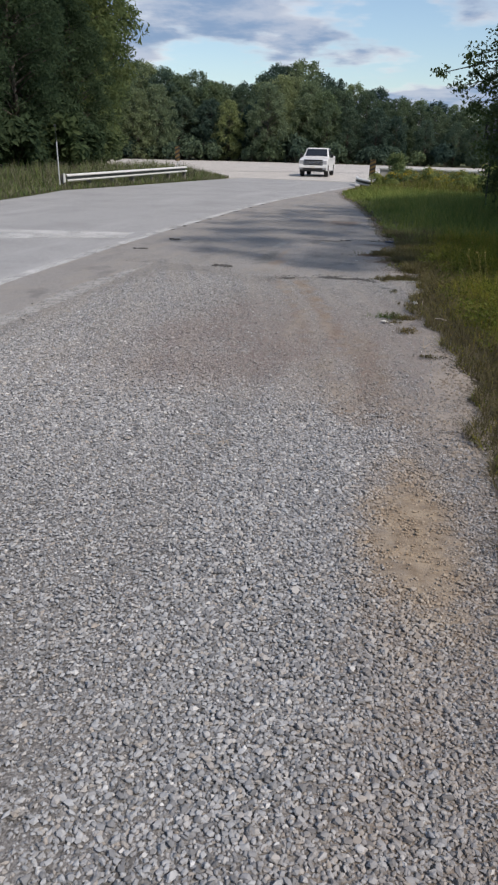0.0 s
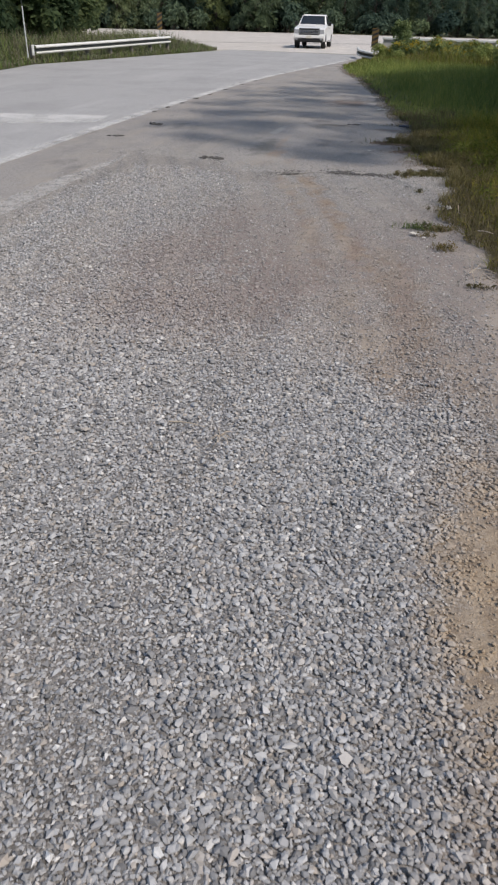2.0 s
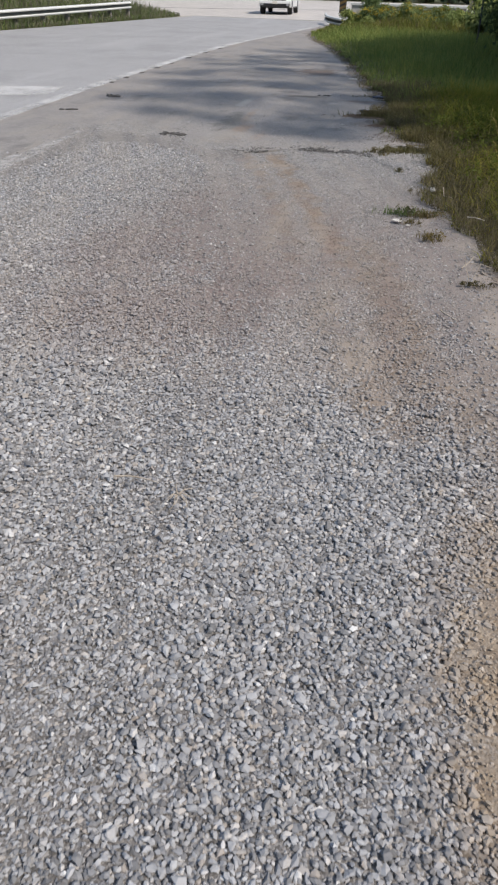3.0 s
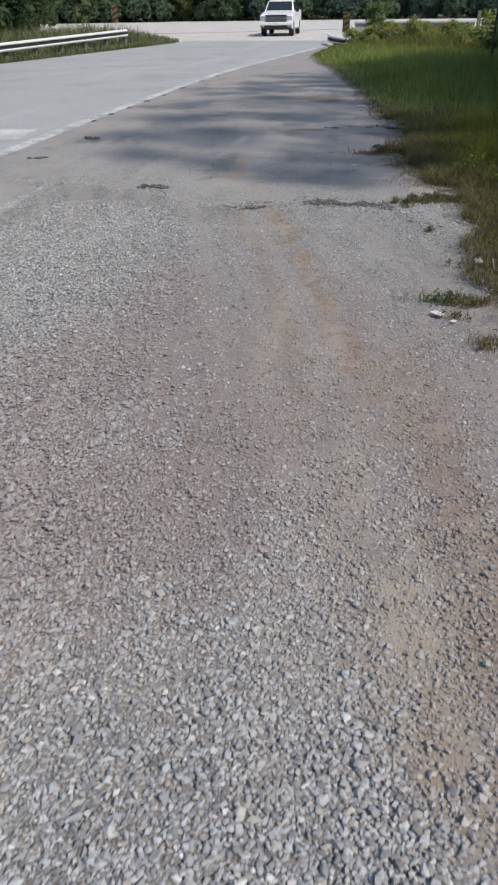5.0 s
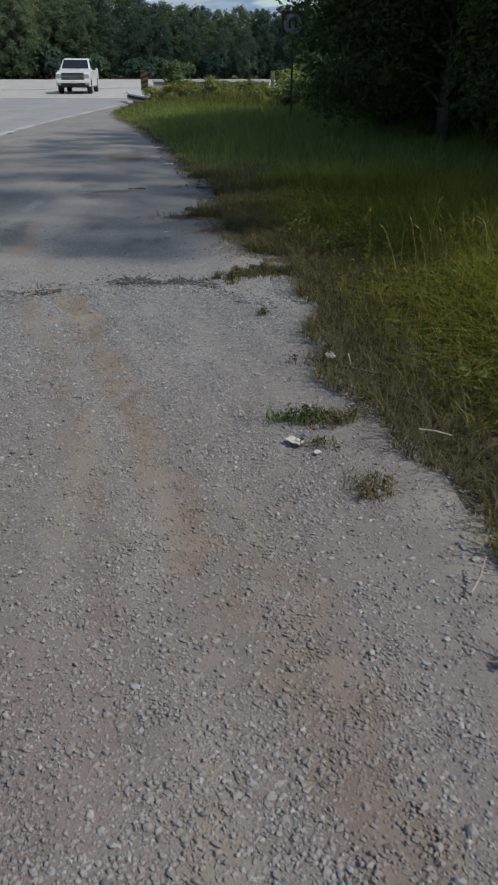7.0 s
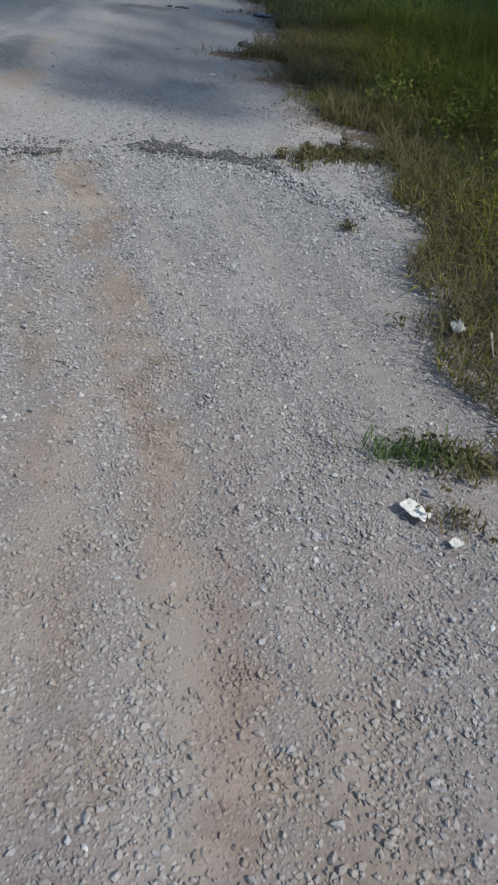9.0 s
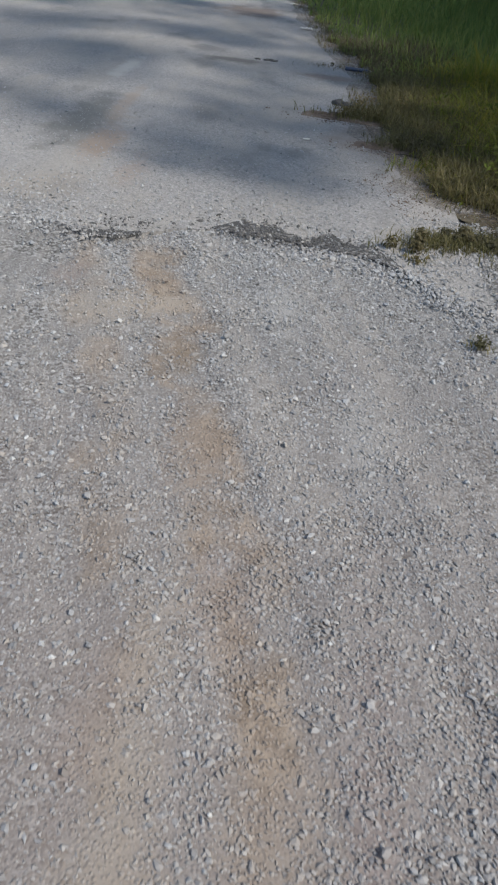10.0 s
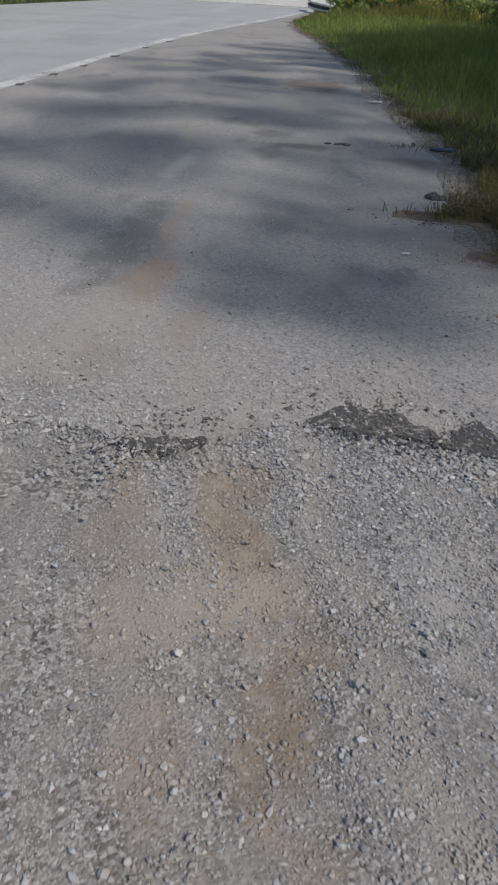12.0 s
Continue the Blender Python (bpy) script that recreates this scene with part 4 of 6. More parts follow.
tagged(stones("edge_grit", p, size, size * 0.3, SUNK_V, SUNK_F, M_DUSTY), "grey grit spread over the asphalt edge", "gravel", kind="stuff")

p = np.concatenate([np.stack([rng.normal(x, sx, k), rng.normal(y, sy, k)], -1) for x, y, sx, sy, k in ((-0.22, 12.62, 0.26, 0.10, 900), (0.06, 11.83, 0.2, 0.09, 700), (-0.02, 11.0, 0.12, 0.18, 250), (0.12, 10.6, 0.10, 0.15, 250))])
size = 0.0042 * np.clip(rng.lognormal(0, 0.5, len(p)), 0.4, 2.2)
tagged(stones("earth_crumbs", p, size, size * 0.35, SUNK_V, SUNK_F, M_EARTH), "crumbs of brown earth scattered on the asphalt", "debris", kind="stuff")

# clods of dry dirt on the bare bank beside the grass
p = np.stack([rng.uniform(0.70, 1.16, 2600), rng.uniform(2.3, 6.3, 2600)], -1)
p = keep(p, 0.15 + 0.75 * bank(p))
size = 0.0075 * np.clip(rng.lognormal(0, 0.5, len(p)), 0.4, 2.8)
tagged(stones("dirt_clods", p, size, bed_z(p[:, 0], p[:, 1]) + size * 0.2, ICO_V, ICO_F, M_CLOD), "pale clods of dry dirt beside the grass", "dirt", kind="stuff")

# chips strewn over the apron and the road's edge
p = scatter(-4.6, 0.3, 5.0, 24.0, 0.028)
p = keep(p, np.clip(0.22 + 0.3 * lumps(p, 1.6, 3.0), 0.02, 1) * np.clip(np.exp(-(p[:, 1] - 9.6) / 2.4), 0.06, 1))
front = np.interp(p[:, 0], [q[0] for q in rag[::-1]], [q[1] for q in rag[::-1]])
p = p[((p[:, 1] > front) | (p[:, 0] < -3.72)) & (p[:, 0] < edge(p[:, 1]) + 0.1)]
size = 0.0040 * np.clip(rng.lognormal(0, 0.45, len(p)), 0.5, 2.4)
tagged(stones("strewn_chips", p, size, size * 0.25, SUNK_V, SUNK_F, M_DUSTY), "stone chips strewn over the old asphalt", "gravel", kind="stuff")


# ---- grass ----
def blades(name, xy, height, width, lean, mat, z=0.0):
    """Bent tapering blades, one mesh."""
    n_ = len(xy)
    a = rng.uniform(0, 2 * np.pi, n_)
    out = np.stack([np.cos(a), np.sin(a)], -1)
    side = np.stack([-out[:, 1], out[:, 0]], -1)
    b = lean * rng.uniform(0.2, 1.2, n_)
    ks = np.array([0.0, 0.45, 0.8, 1.0])
    ws = np.array([1.0, 0.8, 0.45, 0.0])
    rows = []
    for k, w_ in zip(ks, ws):
        c = np.concatenate([xy + out * (height * b * k ** 1.8)[:, None], (z + height * k * (1 - 0.35 * b * k))[:, None]], 1)
        if w_:
            s3 = np.concatenate([side * (width * w_ / 2)[:, None], np.zeros((n_, 1))], 1)
            rows += [c - s3, c + s3]
        else:
            rows.append(c)
    v = np.stack(rows, 1)
    f = np.array([(0, 1, 3), (0, 3, 2), (2, 3, 5), (2, 5, 4), (4, 5, 6)])
    faces = f[None] + (np.arange(n_) * 7)[:, None, None]
    return new(name, array_mesh(name, v.reshape(-1, 3), faces.reshape(-1, 3), mat))


def verge_points(count, y0, y1, wide):
    y = rng.uniform(y0, y1, count)
    d = wide * rng.uniform(0, 1, count) ** 1.2
    p_ = np.stack([edge(y) + d + 0.12 * np.sin(y * 5.1) * np.sin(y * 2.3), y], -1)
    return p_, d


# tall grass beside the shoulder
p, d = verge_points(80000, 1.2, 15.0, 3.9)
rise = np.clip((d - 0.15) / 1.1, 0.06, 1)
p = p[rng.uniform(0, 1, len(p)) < (0.14 + rise) * np.clip((3.95 - d + 0.5 * lumps(p, 1.3)) / 1.3, 0, 1) * np.clip((p[:, 1] - 1.2 + 0.5 * lumps(p, 1.7, 2.0)) / 1.4, 0, 1)]
d = p[:, 0] - edge(p[:, 1])
rise = np.clip((d - 0.15) / 1.1, 0.06, 1)
h = (0.06 + 0.44 * rise) * rng.uniform(0.35, 1.2, len(p)) * (1 + 0.35 * lumps(p, 1.9))
tagged(blades("tall_grass", p, h, 0.0075 * rng.uniform(0.5, 1.5, len(p)), 1.6, M_GRASS), "tall green and yellowing grass beside the gravel", "grass", kind="stuff")
p, d = verge_points(40000, 1.0, 17.0, 1.3)
p = p[lumps(p, 2.2, 4.0) + 0.9 - d * 0.6 > -0.15]
h = rng.uniform(0.03, 0.17, len(p)) * (1 + 0.8 * np.clip(p[:, 0] - edge(p[:, 1]), 0, 1))
tagged(blades("dry_fringe_grass", p, h, 0.006 * rng.uniform(0.6, 1.3, len(p)), 1.3, M_DRY), "short dry brown grass fringing the gravel", "grass", kind="stuff")
p, d = verge_points(15000, 9.3, 15.0, 1.25)
p = p[lumps(p, 1.7, 2.0) + 1.0 - 0.5 * d > 0.2]
h = rng.uniform(0.08, 0.27, len(p)) * (0.6 + 0.5 * np.clip(p[:, 0] - edge(p[:, 1]), 0, 1))
tagged(blades("olive_fringe_grass", p, h, 0.007 * rng.uniform(0.6, 1.4, len(p)), 1.2, M_OLIVE), "dry olive grass at the asphalt's edge", "grass", kind="stuff")
y = rng.uniform(9.6, 30.0, 5200)
p = np.stack([edge(y) - 0.30 * rng.uniform(0, 1, len(y)) ** 2.2 + 0.04, y], -1)
p = p[lumps(p, 3.3, 6.0) > -0.25]
h = rng.uniform(0.02, 0.10, len(p))
tagged(blades("stray_grass", p, h, 0.006 * rng.uniform(0.6, 1.3, len(p)), 1.4, M_OLIVE), "stray dry grass rooted in the asphalt's edge", "grass", kind="stuff")
# thinner grass running out over the field beside the shoulder
y = rng.uniform(-9.0, 15.0, 26000)
d = 9.0 * rng.uniform(0, 1, len(y)) ** 0.8
p = np.stack([edge(y) + 0.15 + d, y], -1)
p = keep(p, np.where((y > 1.2) & (d < 3.0), 0.0, np.clip(1.1 - d / 9.0, 0, 1)) * np.clip(0.75 + 0.6 * lumps(p, 0.7, 2.0), 0, 1))
h = rng.uniform(0.15, 0.5, len(p)) * np.clip((p[:, 0] - edge(p[:, 1])) / 1.0, 0.2, 1)
tagged(blades("field_grass", p, h, 0.014 * rng.uniform(0.6, 1.4, len(p)), 1.4, M_GRASS), "thin green and yellowing grass of the field", "grass", kind="stuff")
# shaded grass farther on
p, d = verge_points(50000, 14.5, 46.0, 9.0)
p = p[(p[:, 1] < 35.5) | (rng.uniform(0, 1, len(p)) < 0.35)]
d = p[:, 0] - edge(p[:, 1])
h = (0.08 + 0.34 * np.clip(d / 1.4, 0.1, 1)) * rng.uniform(0.5, 1.2, len(p)) * (1 + 0.3 * lumps(p, 0.6))
tagged(blades("verge_grass", p, h, 0.015 * rng.uniform(0.6, 1.3, len(p)), 0.9, M_GRASSD), "rank green grass on the verge under trees", "grass", kind="stuff")
# sunlit weeds toward the bridge end
p, d = verge_points(17000, 34.0, 46.0, 6.5)
h = (0.10 + 0.50 * np.clip((d - 0.4) / 2.4, 0.02, 1)) * rng.uniform(0.4, 1.3, len(p)) * (1 + 0.4 * lumps(p, 1.1))
half = rng.uniform(0, 1, len(p)) < 0.6
tagged(blades("sunlit_grass", p[half], h[half], 0.026 * rng.uniform(0.6, 1.3, half.sum()), 1.1, M_GRASS), "sunlit yellow-green grass near the bridge end", "grass", kind="stuff")
tagged(blades("pale_dry_grass", p[~half], h[~half], 0.022 * rng.uniform(0.6, 1.3, (~half).sum()), 1.2, M_DRY), "pale dry grass near the bridge end", "grass", kind="stuff")
# left verge
y = rng.uniform(16, 50, 26000)
d = 8 * rng.uniform(0, 1, len(y)) ** 1.3
p = np.stack([np.interp(y, (16, 21.7, 28, 36, 46, 50), (-13.1, -13.1, -13.9, -12.7, -11.3, -13.5)) - 0.1 - d, y], -1)
h = (0.18 + 0.80 * np.clip(d / 2.6, 0.1, 1)) * rng.uniform(0.35, 1.15, len(p)) * (1 + 0.3 * lumps(p, 0.8))
half = rng.uniform(0, 1, len(p)) < 0.38
tagged(blades("weedy_grass", p[half], h[half], 0.035 * rng.uniform(0.6, 1.3, half.sum()), 1.0, M_GRASSD), "weedy green grass behind the guardrail", "grass", kind="stuff")
tagged(blades("dry_weeds", p[~half], h[~half], 0.03 * rng.uniform(0.6, 1.3, (~half).sum()), 1.0, M_TAN), "dry tan weeds round the guardrail", "weeds", kind="stuff")

# seed heads standing over the tall grass
p, d = verge_points(900, 8.0, 10.4, 3.0)
p = p[d > 0.7]
bm = bmesh.new()
r = random.Random(5)
for x, y in p[:110]:
    h = r.uniform(0.40, 0.62)
    lx, ly_ = r.uniform(-0.15, 0.15), r.uniform(-0.15, 0.15)
    top = Vector((x + lx, y + ly_, h))
    bent_tube(bm, [(x, y, 0.0), (x + lx * 0.4, y + ly_ * 0.4, h * 0.6), top], 0.0014, 0.0009, 3)
    tip = top + Vector((lx * 0.35 + r.uniform(-0.02, 0.02), ly_ * 0.35, 0.032))
    bent_tube(bm, [top, (top + tip) / 2, tip], 0.0022, 0.001, 5)
    mid = [top.lerp(tip, 0.3) + Vector((0.006, 0, 0)), top.lerp(tip, 0.3) - Vector((0.006, 0, 0)), tip]
    bm.faces.new([bm.verts.new(q) for q in mid])
tagged(part("seed_heads", bm, M_SEED), "pale seed heads on tall grass stems", "grass", kind="stuff")


# ---- plants ----
def leaf_cloud(centres, radii, count, size, r, squash=0.8, out_bias=0.6, corners=4):
    """Diamond leaves in and on soft blobs: arrays of verts and faces."""
    centres, radii = np.array(centres, float), np.array(radii, float)
    w_ = radii ** 2
    pick = r.choice(len(centres), count, p=w_ / w_.sum())
    d = r.normal(0, 1, (count, 3))
    d /= np.linalg.norm(d, axis=1)[:, None]
    far_ = r.uniform(0, 1, count) ** 0.45
    pos = centres[pick] + d * (radii[pick] * far_ * r.uniform(0.7, 1.3, count))[:, None] * np.array([1, 1, squash])
    nrm = out_bias * d + (1 - out_bias) * r.normal(0, 1, (count, 3)) + np.array([0, 0, 0.35])
    nrm /= np.linalg.norm(nrm, axis=1)[:, None]
    t1 = np.cross(nrm, r.normal(0, 1, (count, 3)))
    t1 /= np.linalg.norm(t1, axis=1)[:, None] + 1e-9
    t2 = np.cross(nrm, t1)
    s_ = (size * r.uniform(0.55, 1.35, count))[:, None]
    v = np.stack([pos - t1 * s_, pos + t2 * s_ * 0.55 + nrm * s_ * 0.15, pos + t1 * s_ - nrm * s_ * 0.2, pos - t2 * s_ * 0.55 + nrm * s_ * 0.15], 1)
    if corners == 3:
        v = v[:, :3]
        return v.reshape(-1, 3), np.arange(count * 3).reshape(-1, 3)
    f = np.array([(0, 1, 2), (0, 2, 3)])[None] + (np.arange(count) * 4)[:, None, None]
    return v.reshape(-1, 3), f.reshape(-1, 3)


def make_tree(seed, height, low, radius, count, leaf, mat, label, group, m, lean=0.0, blob=0.34, blobs=24, name="tree", reach=(), corners=4, out_bias=0.5):
    """A tapered trunk with limbs, and a crown of many small leaves in uneven clumps."""
    r = np.random.default_rng(seed)
    ob = thing(name, m, label, "tree", group)
    bm = bmesh.new()
    pts = [Vector((0, 0, -0.1))]
    for i in range(1, 7):
        k = i / 6
        pts.append(Vector((lean * k * height + r.normal(0, 0.012) * height * k, r.normal(0, 0.012) * height * k, height * 0.93 * k)))
    r0 = 0.016 * height + 0.03
    bent_tube(bm, pts, r0, 0.02, 8)
    centres, radii = [], []
    for i in range(blobs):
        k = (i + 0.5) / blobs
        z_ = low + (height - low) * k ** 0.9
        prof = math.sin(math.pi * min(1.0, 0.16 + 0.80 * k)) ** 0.7
        a = i * 2.4 + r.uniform(-0.5, 0.5)
        rad = radius * prof * r.uniform(0.45, 0.85)
        c = Vector((lean * z_ + rad * math.cos(a), rad * math.sin(a), z_))
        centres.append(c)
        radii.append(radius * blob * r.uniform(0.75, 1.35) * (0.6 + 0.4 * prof))
        zs = max(0.25 * low, z_ - rad * r.uniform(0.4, 0.8))
        j = min(5, int(zs / (height * 0.93) * 6))
        root = pts[j].lerp(pts[j + 1], min(1, max(0, zs / (height * 0.93) * 6 - j)))
        bent_tube(bm, [root, root.lerp(c, 0.5) + Vector((0, 0, 0.06 * rad)), c], r0 * 0.34 * (1.1 - k), 0.012, 5)
    for x, y, z_, rad in reach:
        c = Vector((x, y, z_))
        root = Vector((0, 0, z_ + 0.2))
        bent_tube(bm, [root, root.lerp(c, 0.45) + Vector((0, 0, 0.45)), c], 0.05, 0.01, 5)
        for k in (0.55, 0.8, 1.0):
            centres.append(root.lerp(c, k) + Vector((0, 0, 0.25 * (1 - k))))
            radii.append(rad * (1.25 - 0.25 * k))
    part("trunk", bm, M_BARK, ob, "rough grey-brown trunk and limbs", True)
    v, f = leaf_cloud(centres, radii, count, leaf, r, 0.8, out_bias, corners)
    crown = new("crown", array_mesh("crown", v, f, mat))
    crown.parent = ob
    return ob


def spin(x, y, z=0.0, turn=0.0, size=1.0):
    return Matrix.LocRotScale((x, y, z), Euler((0, 0, turn)), (size, size, size))


def copy_scaled(ob, x, y, turn, size, z=0.0):
    c = copy_thing(ob, Matrix())
    c.matrix_basis = spin(x, y, z, turn, size)
    return c


# broad-leaved herbs among the tall grass
r = np.random.default_rng(77)
p, d = verge_points(150, 5.2, 13.0, 2.6)
p = p[d > 0.35]
v, f = leaf_cloud([(x, y, 0.16 + 0.10 * r.random()) for x, y in p], [0.12 + 0.08 * r.random() for _ in p], 4500, 0.020, r, 0.8)
tagged(new("roadside_herbs", array_mesh("roadside_herbs", v, f, M_HERB)), "broad-leaved green herbs among the tall grass", "herbs", kind="stuff")

# trees over the shoulder's right side
lab = "leafy dark green tree shading the roadside"
ta = make_tree(11, 14.0, 8.2, 3.1, 3500, 0.085, M_LEAF_R, lab, "roadside trees", spin(7.6, 7.6), blobs=26, blob=0.21)
tb = make_tree(12, 8.4, 0.8, 3.3, 15000, 0.085, M_LEAF_R, lab, "roadside trees", spin(5.9, 24.2), blobs=34)
tc = make_tree(13, 9.0, 0.4, 3.0, 15000, 0.085, M_LEAF_R, lab, "roadside trees", spin(9.5, 19.0), blobs=32)
td = make_tree(14, 8.0, 0.9, 2.4, 30000, 0.055, M_LEAF_R, "leafy roadside tree with low limbs over the verge", "roadside trees", spin(5.0, 20.5), blobs=26,
               reach=((-4.4, -0.5, 3.7, 0.26), (-3.9, -0.3, 3.4, 0.32), (-3.6, -0.5, 4.1, 0.36), (-3.2, -0.3, 3.6, 0.5), (-3.0, -0.4, 2.8, 0.55), (-2.9, -0.3, 2.0, 0.6),
                      (-2.7, -0.5, 1.3, 0.6), (-2.4, 0.3, 2.4, 0.8), (-2.2, 0.2, 1.0, 0.7), (-3.5, 0.2, 3.0, 0.32), (-2.9, 0.4, 4.6, 0.5)))
# last four tb copies: added, mostly out of view, to shade the verge
for ob, x, y, turn, size in ((ta, 7.2, 11.7, 1.0, 1.0), (ta, 7.2, 15.6, 3.0, 1.0), (ta, 7.6, 18.9, 5.0, 0.95), (tc, 7.5, 15.3, 2.0, 0.95), (tc, 7.1, 19.6, 4.4, 0.9), (tb, 10.5, 28.0, 2.5, 1.1), (tc, 5.7, 28.2, 4.0, 0.72), (tb, 13.5, 22.0, 0.6, 1.2), (tc, 4.75, 24.6, 1.4, 0.60), (tc, 14.0, 30.0, 3.3, 1.2), (ta, 13.0, 12.0, 5.0, 1.05), (tc, 9.8, 10.4, 5.5, 1.0), (tb, 10.2, 13.4, 3.9, 1.0), (td, 6.6, 16.4, -0.9, 0.85), (td, 6.2, 24.2, 0.35, 0.95), (tb, 7.3, 11.8, 1.9, 0.92), (tb, 7.4, 14.9, 4.3, 0.92), (tb, 7.2, 18.0, 0.7, 0.9), (tb, 6.6, 10.3, 3.1, 0.8)):
    copy_scaled(ob, x, y, turn, size)

# wood on the far side of the main road
lab = "tall leafy tree at the edge of dense woods"
la = make_tree(21, 19.0, 1.2, 5.0, 26000, 0.19, M_LEAF_L, lab, "woodland edge trees", spin(-23.5, 34), blobs=100, blob=0.22, corners=3, out_bias=0.3)
lb = make_tree(22, 17.0, 0.8, 4.6, 24000, 0.19, M_LEAF_L, lab, "woodland edge trees", spin(-24, 44), blobs=95, blob=0.22, corners=3, out_bias=0.3)
lc = make_tree(23, 15.0, 0.5, 4.4, 22000, 0.19, M_LEAF_L, lab, "woodland edge trees", spin(-22, 27), blobs=90, blob=0.22, corners=3, out_bias=0.3)
r = random.Random(3)
for i, (x, y, s_) in enumerate(((-26, 51, 1.25), (-27, 58, 1.25), (-29.5, 65, 1.0), (-30, 40, 1.3), (-32, 49, 1.2), (-34, 58, 1.15), (-29, 31, 1.2), (-27, 22, 1.1), (-22.5, 19, 1.0),
                           (-36, 68, 1.1), (-38, 44, 1.2), (-36, 34, 1.2), (-21.5, 38.5, 0.62), (-22.0, 47, 0.6), (-20.5, 31, 0.6), (-21, 24, 0.62), (-33, 74, 0.95), (-40, 82, 1.0))):
    copy_scaled((la, lb, lc)[i % 3], x, y, r.uniform(0, 6.3), s_)

# far woods
lab = "distant leafy tree in the far woods"
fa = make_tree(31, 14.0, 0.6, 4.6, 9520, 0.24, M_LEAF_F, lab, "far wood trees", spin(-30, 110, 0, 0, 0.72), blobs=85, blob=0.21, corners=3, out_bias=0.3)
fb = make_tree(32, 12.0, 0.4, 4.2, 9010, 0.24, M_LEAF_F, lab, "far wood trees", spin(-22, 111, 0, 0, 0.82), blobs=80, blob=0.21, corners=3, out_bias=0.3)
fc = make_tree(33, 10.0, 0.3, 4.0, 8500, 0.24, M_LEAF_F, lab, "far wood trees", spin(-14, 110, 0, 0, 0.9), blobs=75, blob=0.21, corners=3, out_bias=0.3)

fd = make_tree(34, 12.0, 0.3, 4.2, 9000, 0.24, M_LEAF_S, "far wood tree with sunlight put into its pale green leaf colour", "far wood trees", spin(-21, 105.5, 0, 0, 0.8), blobs=80, blob=0.21, corners=3, out_bias=0.3)


def skyline(bearing):
    """Tree-top height at 115 m by bearing in degrees right of straight ahead."""
    return np.interp(bearing, (-40, -24, -19, -17, -15, -13, -11.5, -9.5, -8, -6.5, -4, -1.5, 1, 25), (15, 13.5, 12.8, 11.4, 10.4, 10.3, 11.3, 12.8, 12.2, 10.8, 10.2, 8.8, 8.3, 9.5))


r = random.Random(9)
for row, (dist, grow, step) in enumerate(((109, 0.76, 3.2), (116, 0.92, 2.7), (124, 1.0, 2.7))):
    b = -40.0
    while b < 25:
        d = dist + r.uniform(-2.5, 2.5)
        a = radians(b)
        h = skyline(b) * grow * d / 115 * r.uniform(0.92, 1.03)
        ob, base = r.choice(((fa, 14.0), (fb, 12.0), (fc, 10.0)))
        # trees at these bearings mostly take the copy with painted sunlight
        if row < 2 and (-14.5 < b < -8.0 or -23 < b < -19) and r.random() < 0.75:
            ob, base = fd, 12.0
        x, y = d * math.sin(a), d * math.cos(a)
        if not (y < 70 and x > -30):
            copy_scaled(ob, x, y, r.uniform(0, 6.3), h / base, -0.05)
        b += math.degrees(step / d) * r.uniform(0.75, 1.3)


def make_shrub(seed, height, radius, count, leaf, mat, label, m, group="", flowers=0, peak=0.0):
    r = np.random.default_rng(seed)
    ob = thing("shrub", m, label, "shrub", group)
    bm = bmesh.new()
    cs, rs = [], []
    for i in range(14):
        a, rad = r.uniform(0, 6.28), radius * r.uniform(0.1, 0.8)
        up = r.uniform(0.25, 0.85)
        rad *= 1 - peak * up
        c = (rad * math.cos(a), rad * math.sin(a), height * up)
        bent_tube(bm, [(c[0] * 0.2, c[1] * 0.2, -0.03), (c[0] * 0.6, c[1] * 0.6, c[2] * 0.6), c], 0.018, 0.005, 5)
        cs.append(c)
        rs.append(radius * r.uniform(0.25, 0.42) * (1 - 0.7 * peak * up))
    part("stems", bm, M_BARK, ob)
    v, f = leaf_cloud(cs, rs, count, leaf, r, 0.9)
    c = new("foliage", array_mesh("foliage", v, f, mat))
    c.parent = ob
    if flowers:
        cs2 = [(x, y, z_ + 0.12 * height) for x, y, z_ in cs]
        v, f = leaf_cloud(cs2, [q * 0.8 for q in rs], flowers, leaf * 0.6, r, 0.6)
        c = new("flower_heads", array_mesh("flower_heads", v, f, M_FLOWER))
        c.parent = ob
        c["label"] = "dull yellow flower heads"
        c["kind"] = "stuff"
    return ob


# bushes by the bridge end
make_shrub(41, 1.95, 1.25, 5200, 0.05, M_LEAF_B, "bushy green roadside shrub beside the marker", spin(-1.15, 43.2), peak=0.7)
sh = make_shrub(42, 1.15, 1.1, 2200, 0.07, M_LEAF_B, "weedy shrub with dull yellow flowers", spin(0.6, 40.9, 0, 0, 0.85), "flowering weeds", 1100)
for x, y, turn, s_ in ((2.0, 39.8, 1.0, 0.8), (-0.6, 40.5, 2.2, 0.75), (1.4, 38.4, 3.0, 0.6), (3.0, 38.2, 4.0, 0.7), (-1.4, 41.6, 0.4, 0.6)):
    copy_scaled(sh, x, y, turn, s_)
sh2 = make_shrub(43, 1.3, 1.0, 2000, 0.075, M_LEAF_B, "light green weedy shrub in the verge grass", spin(-1.9, 41.5, 0, 0, 0.55), "verge shrubs")
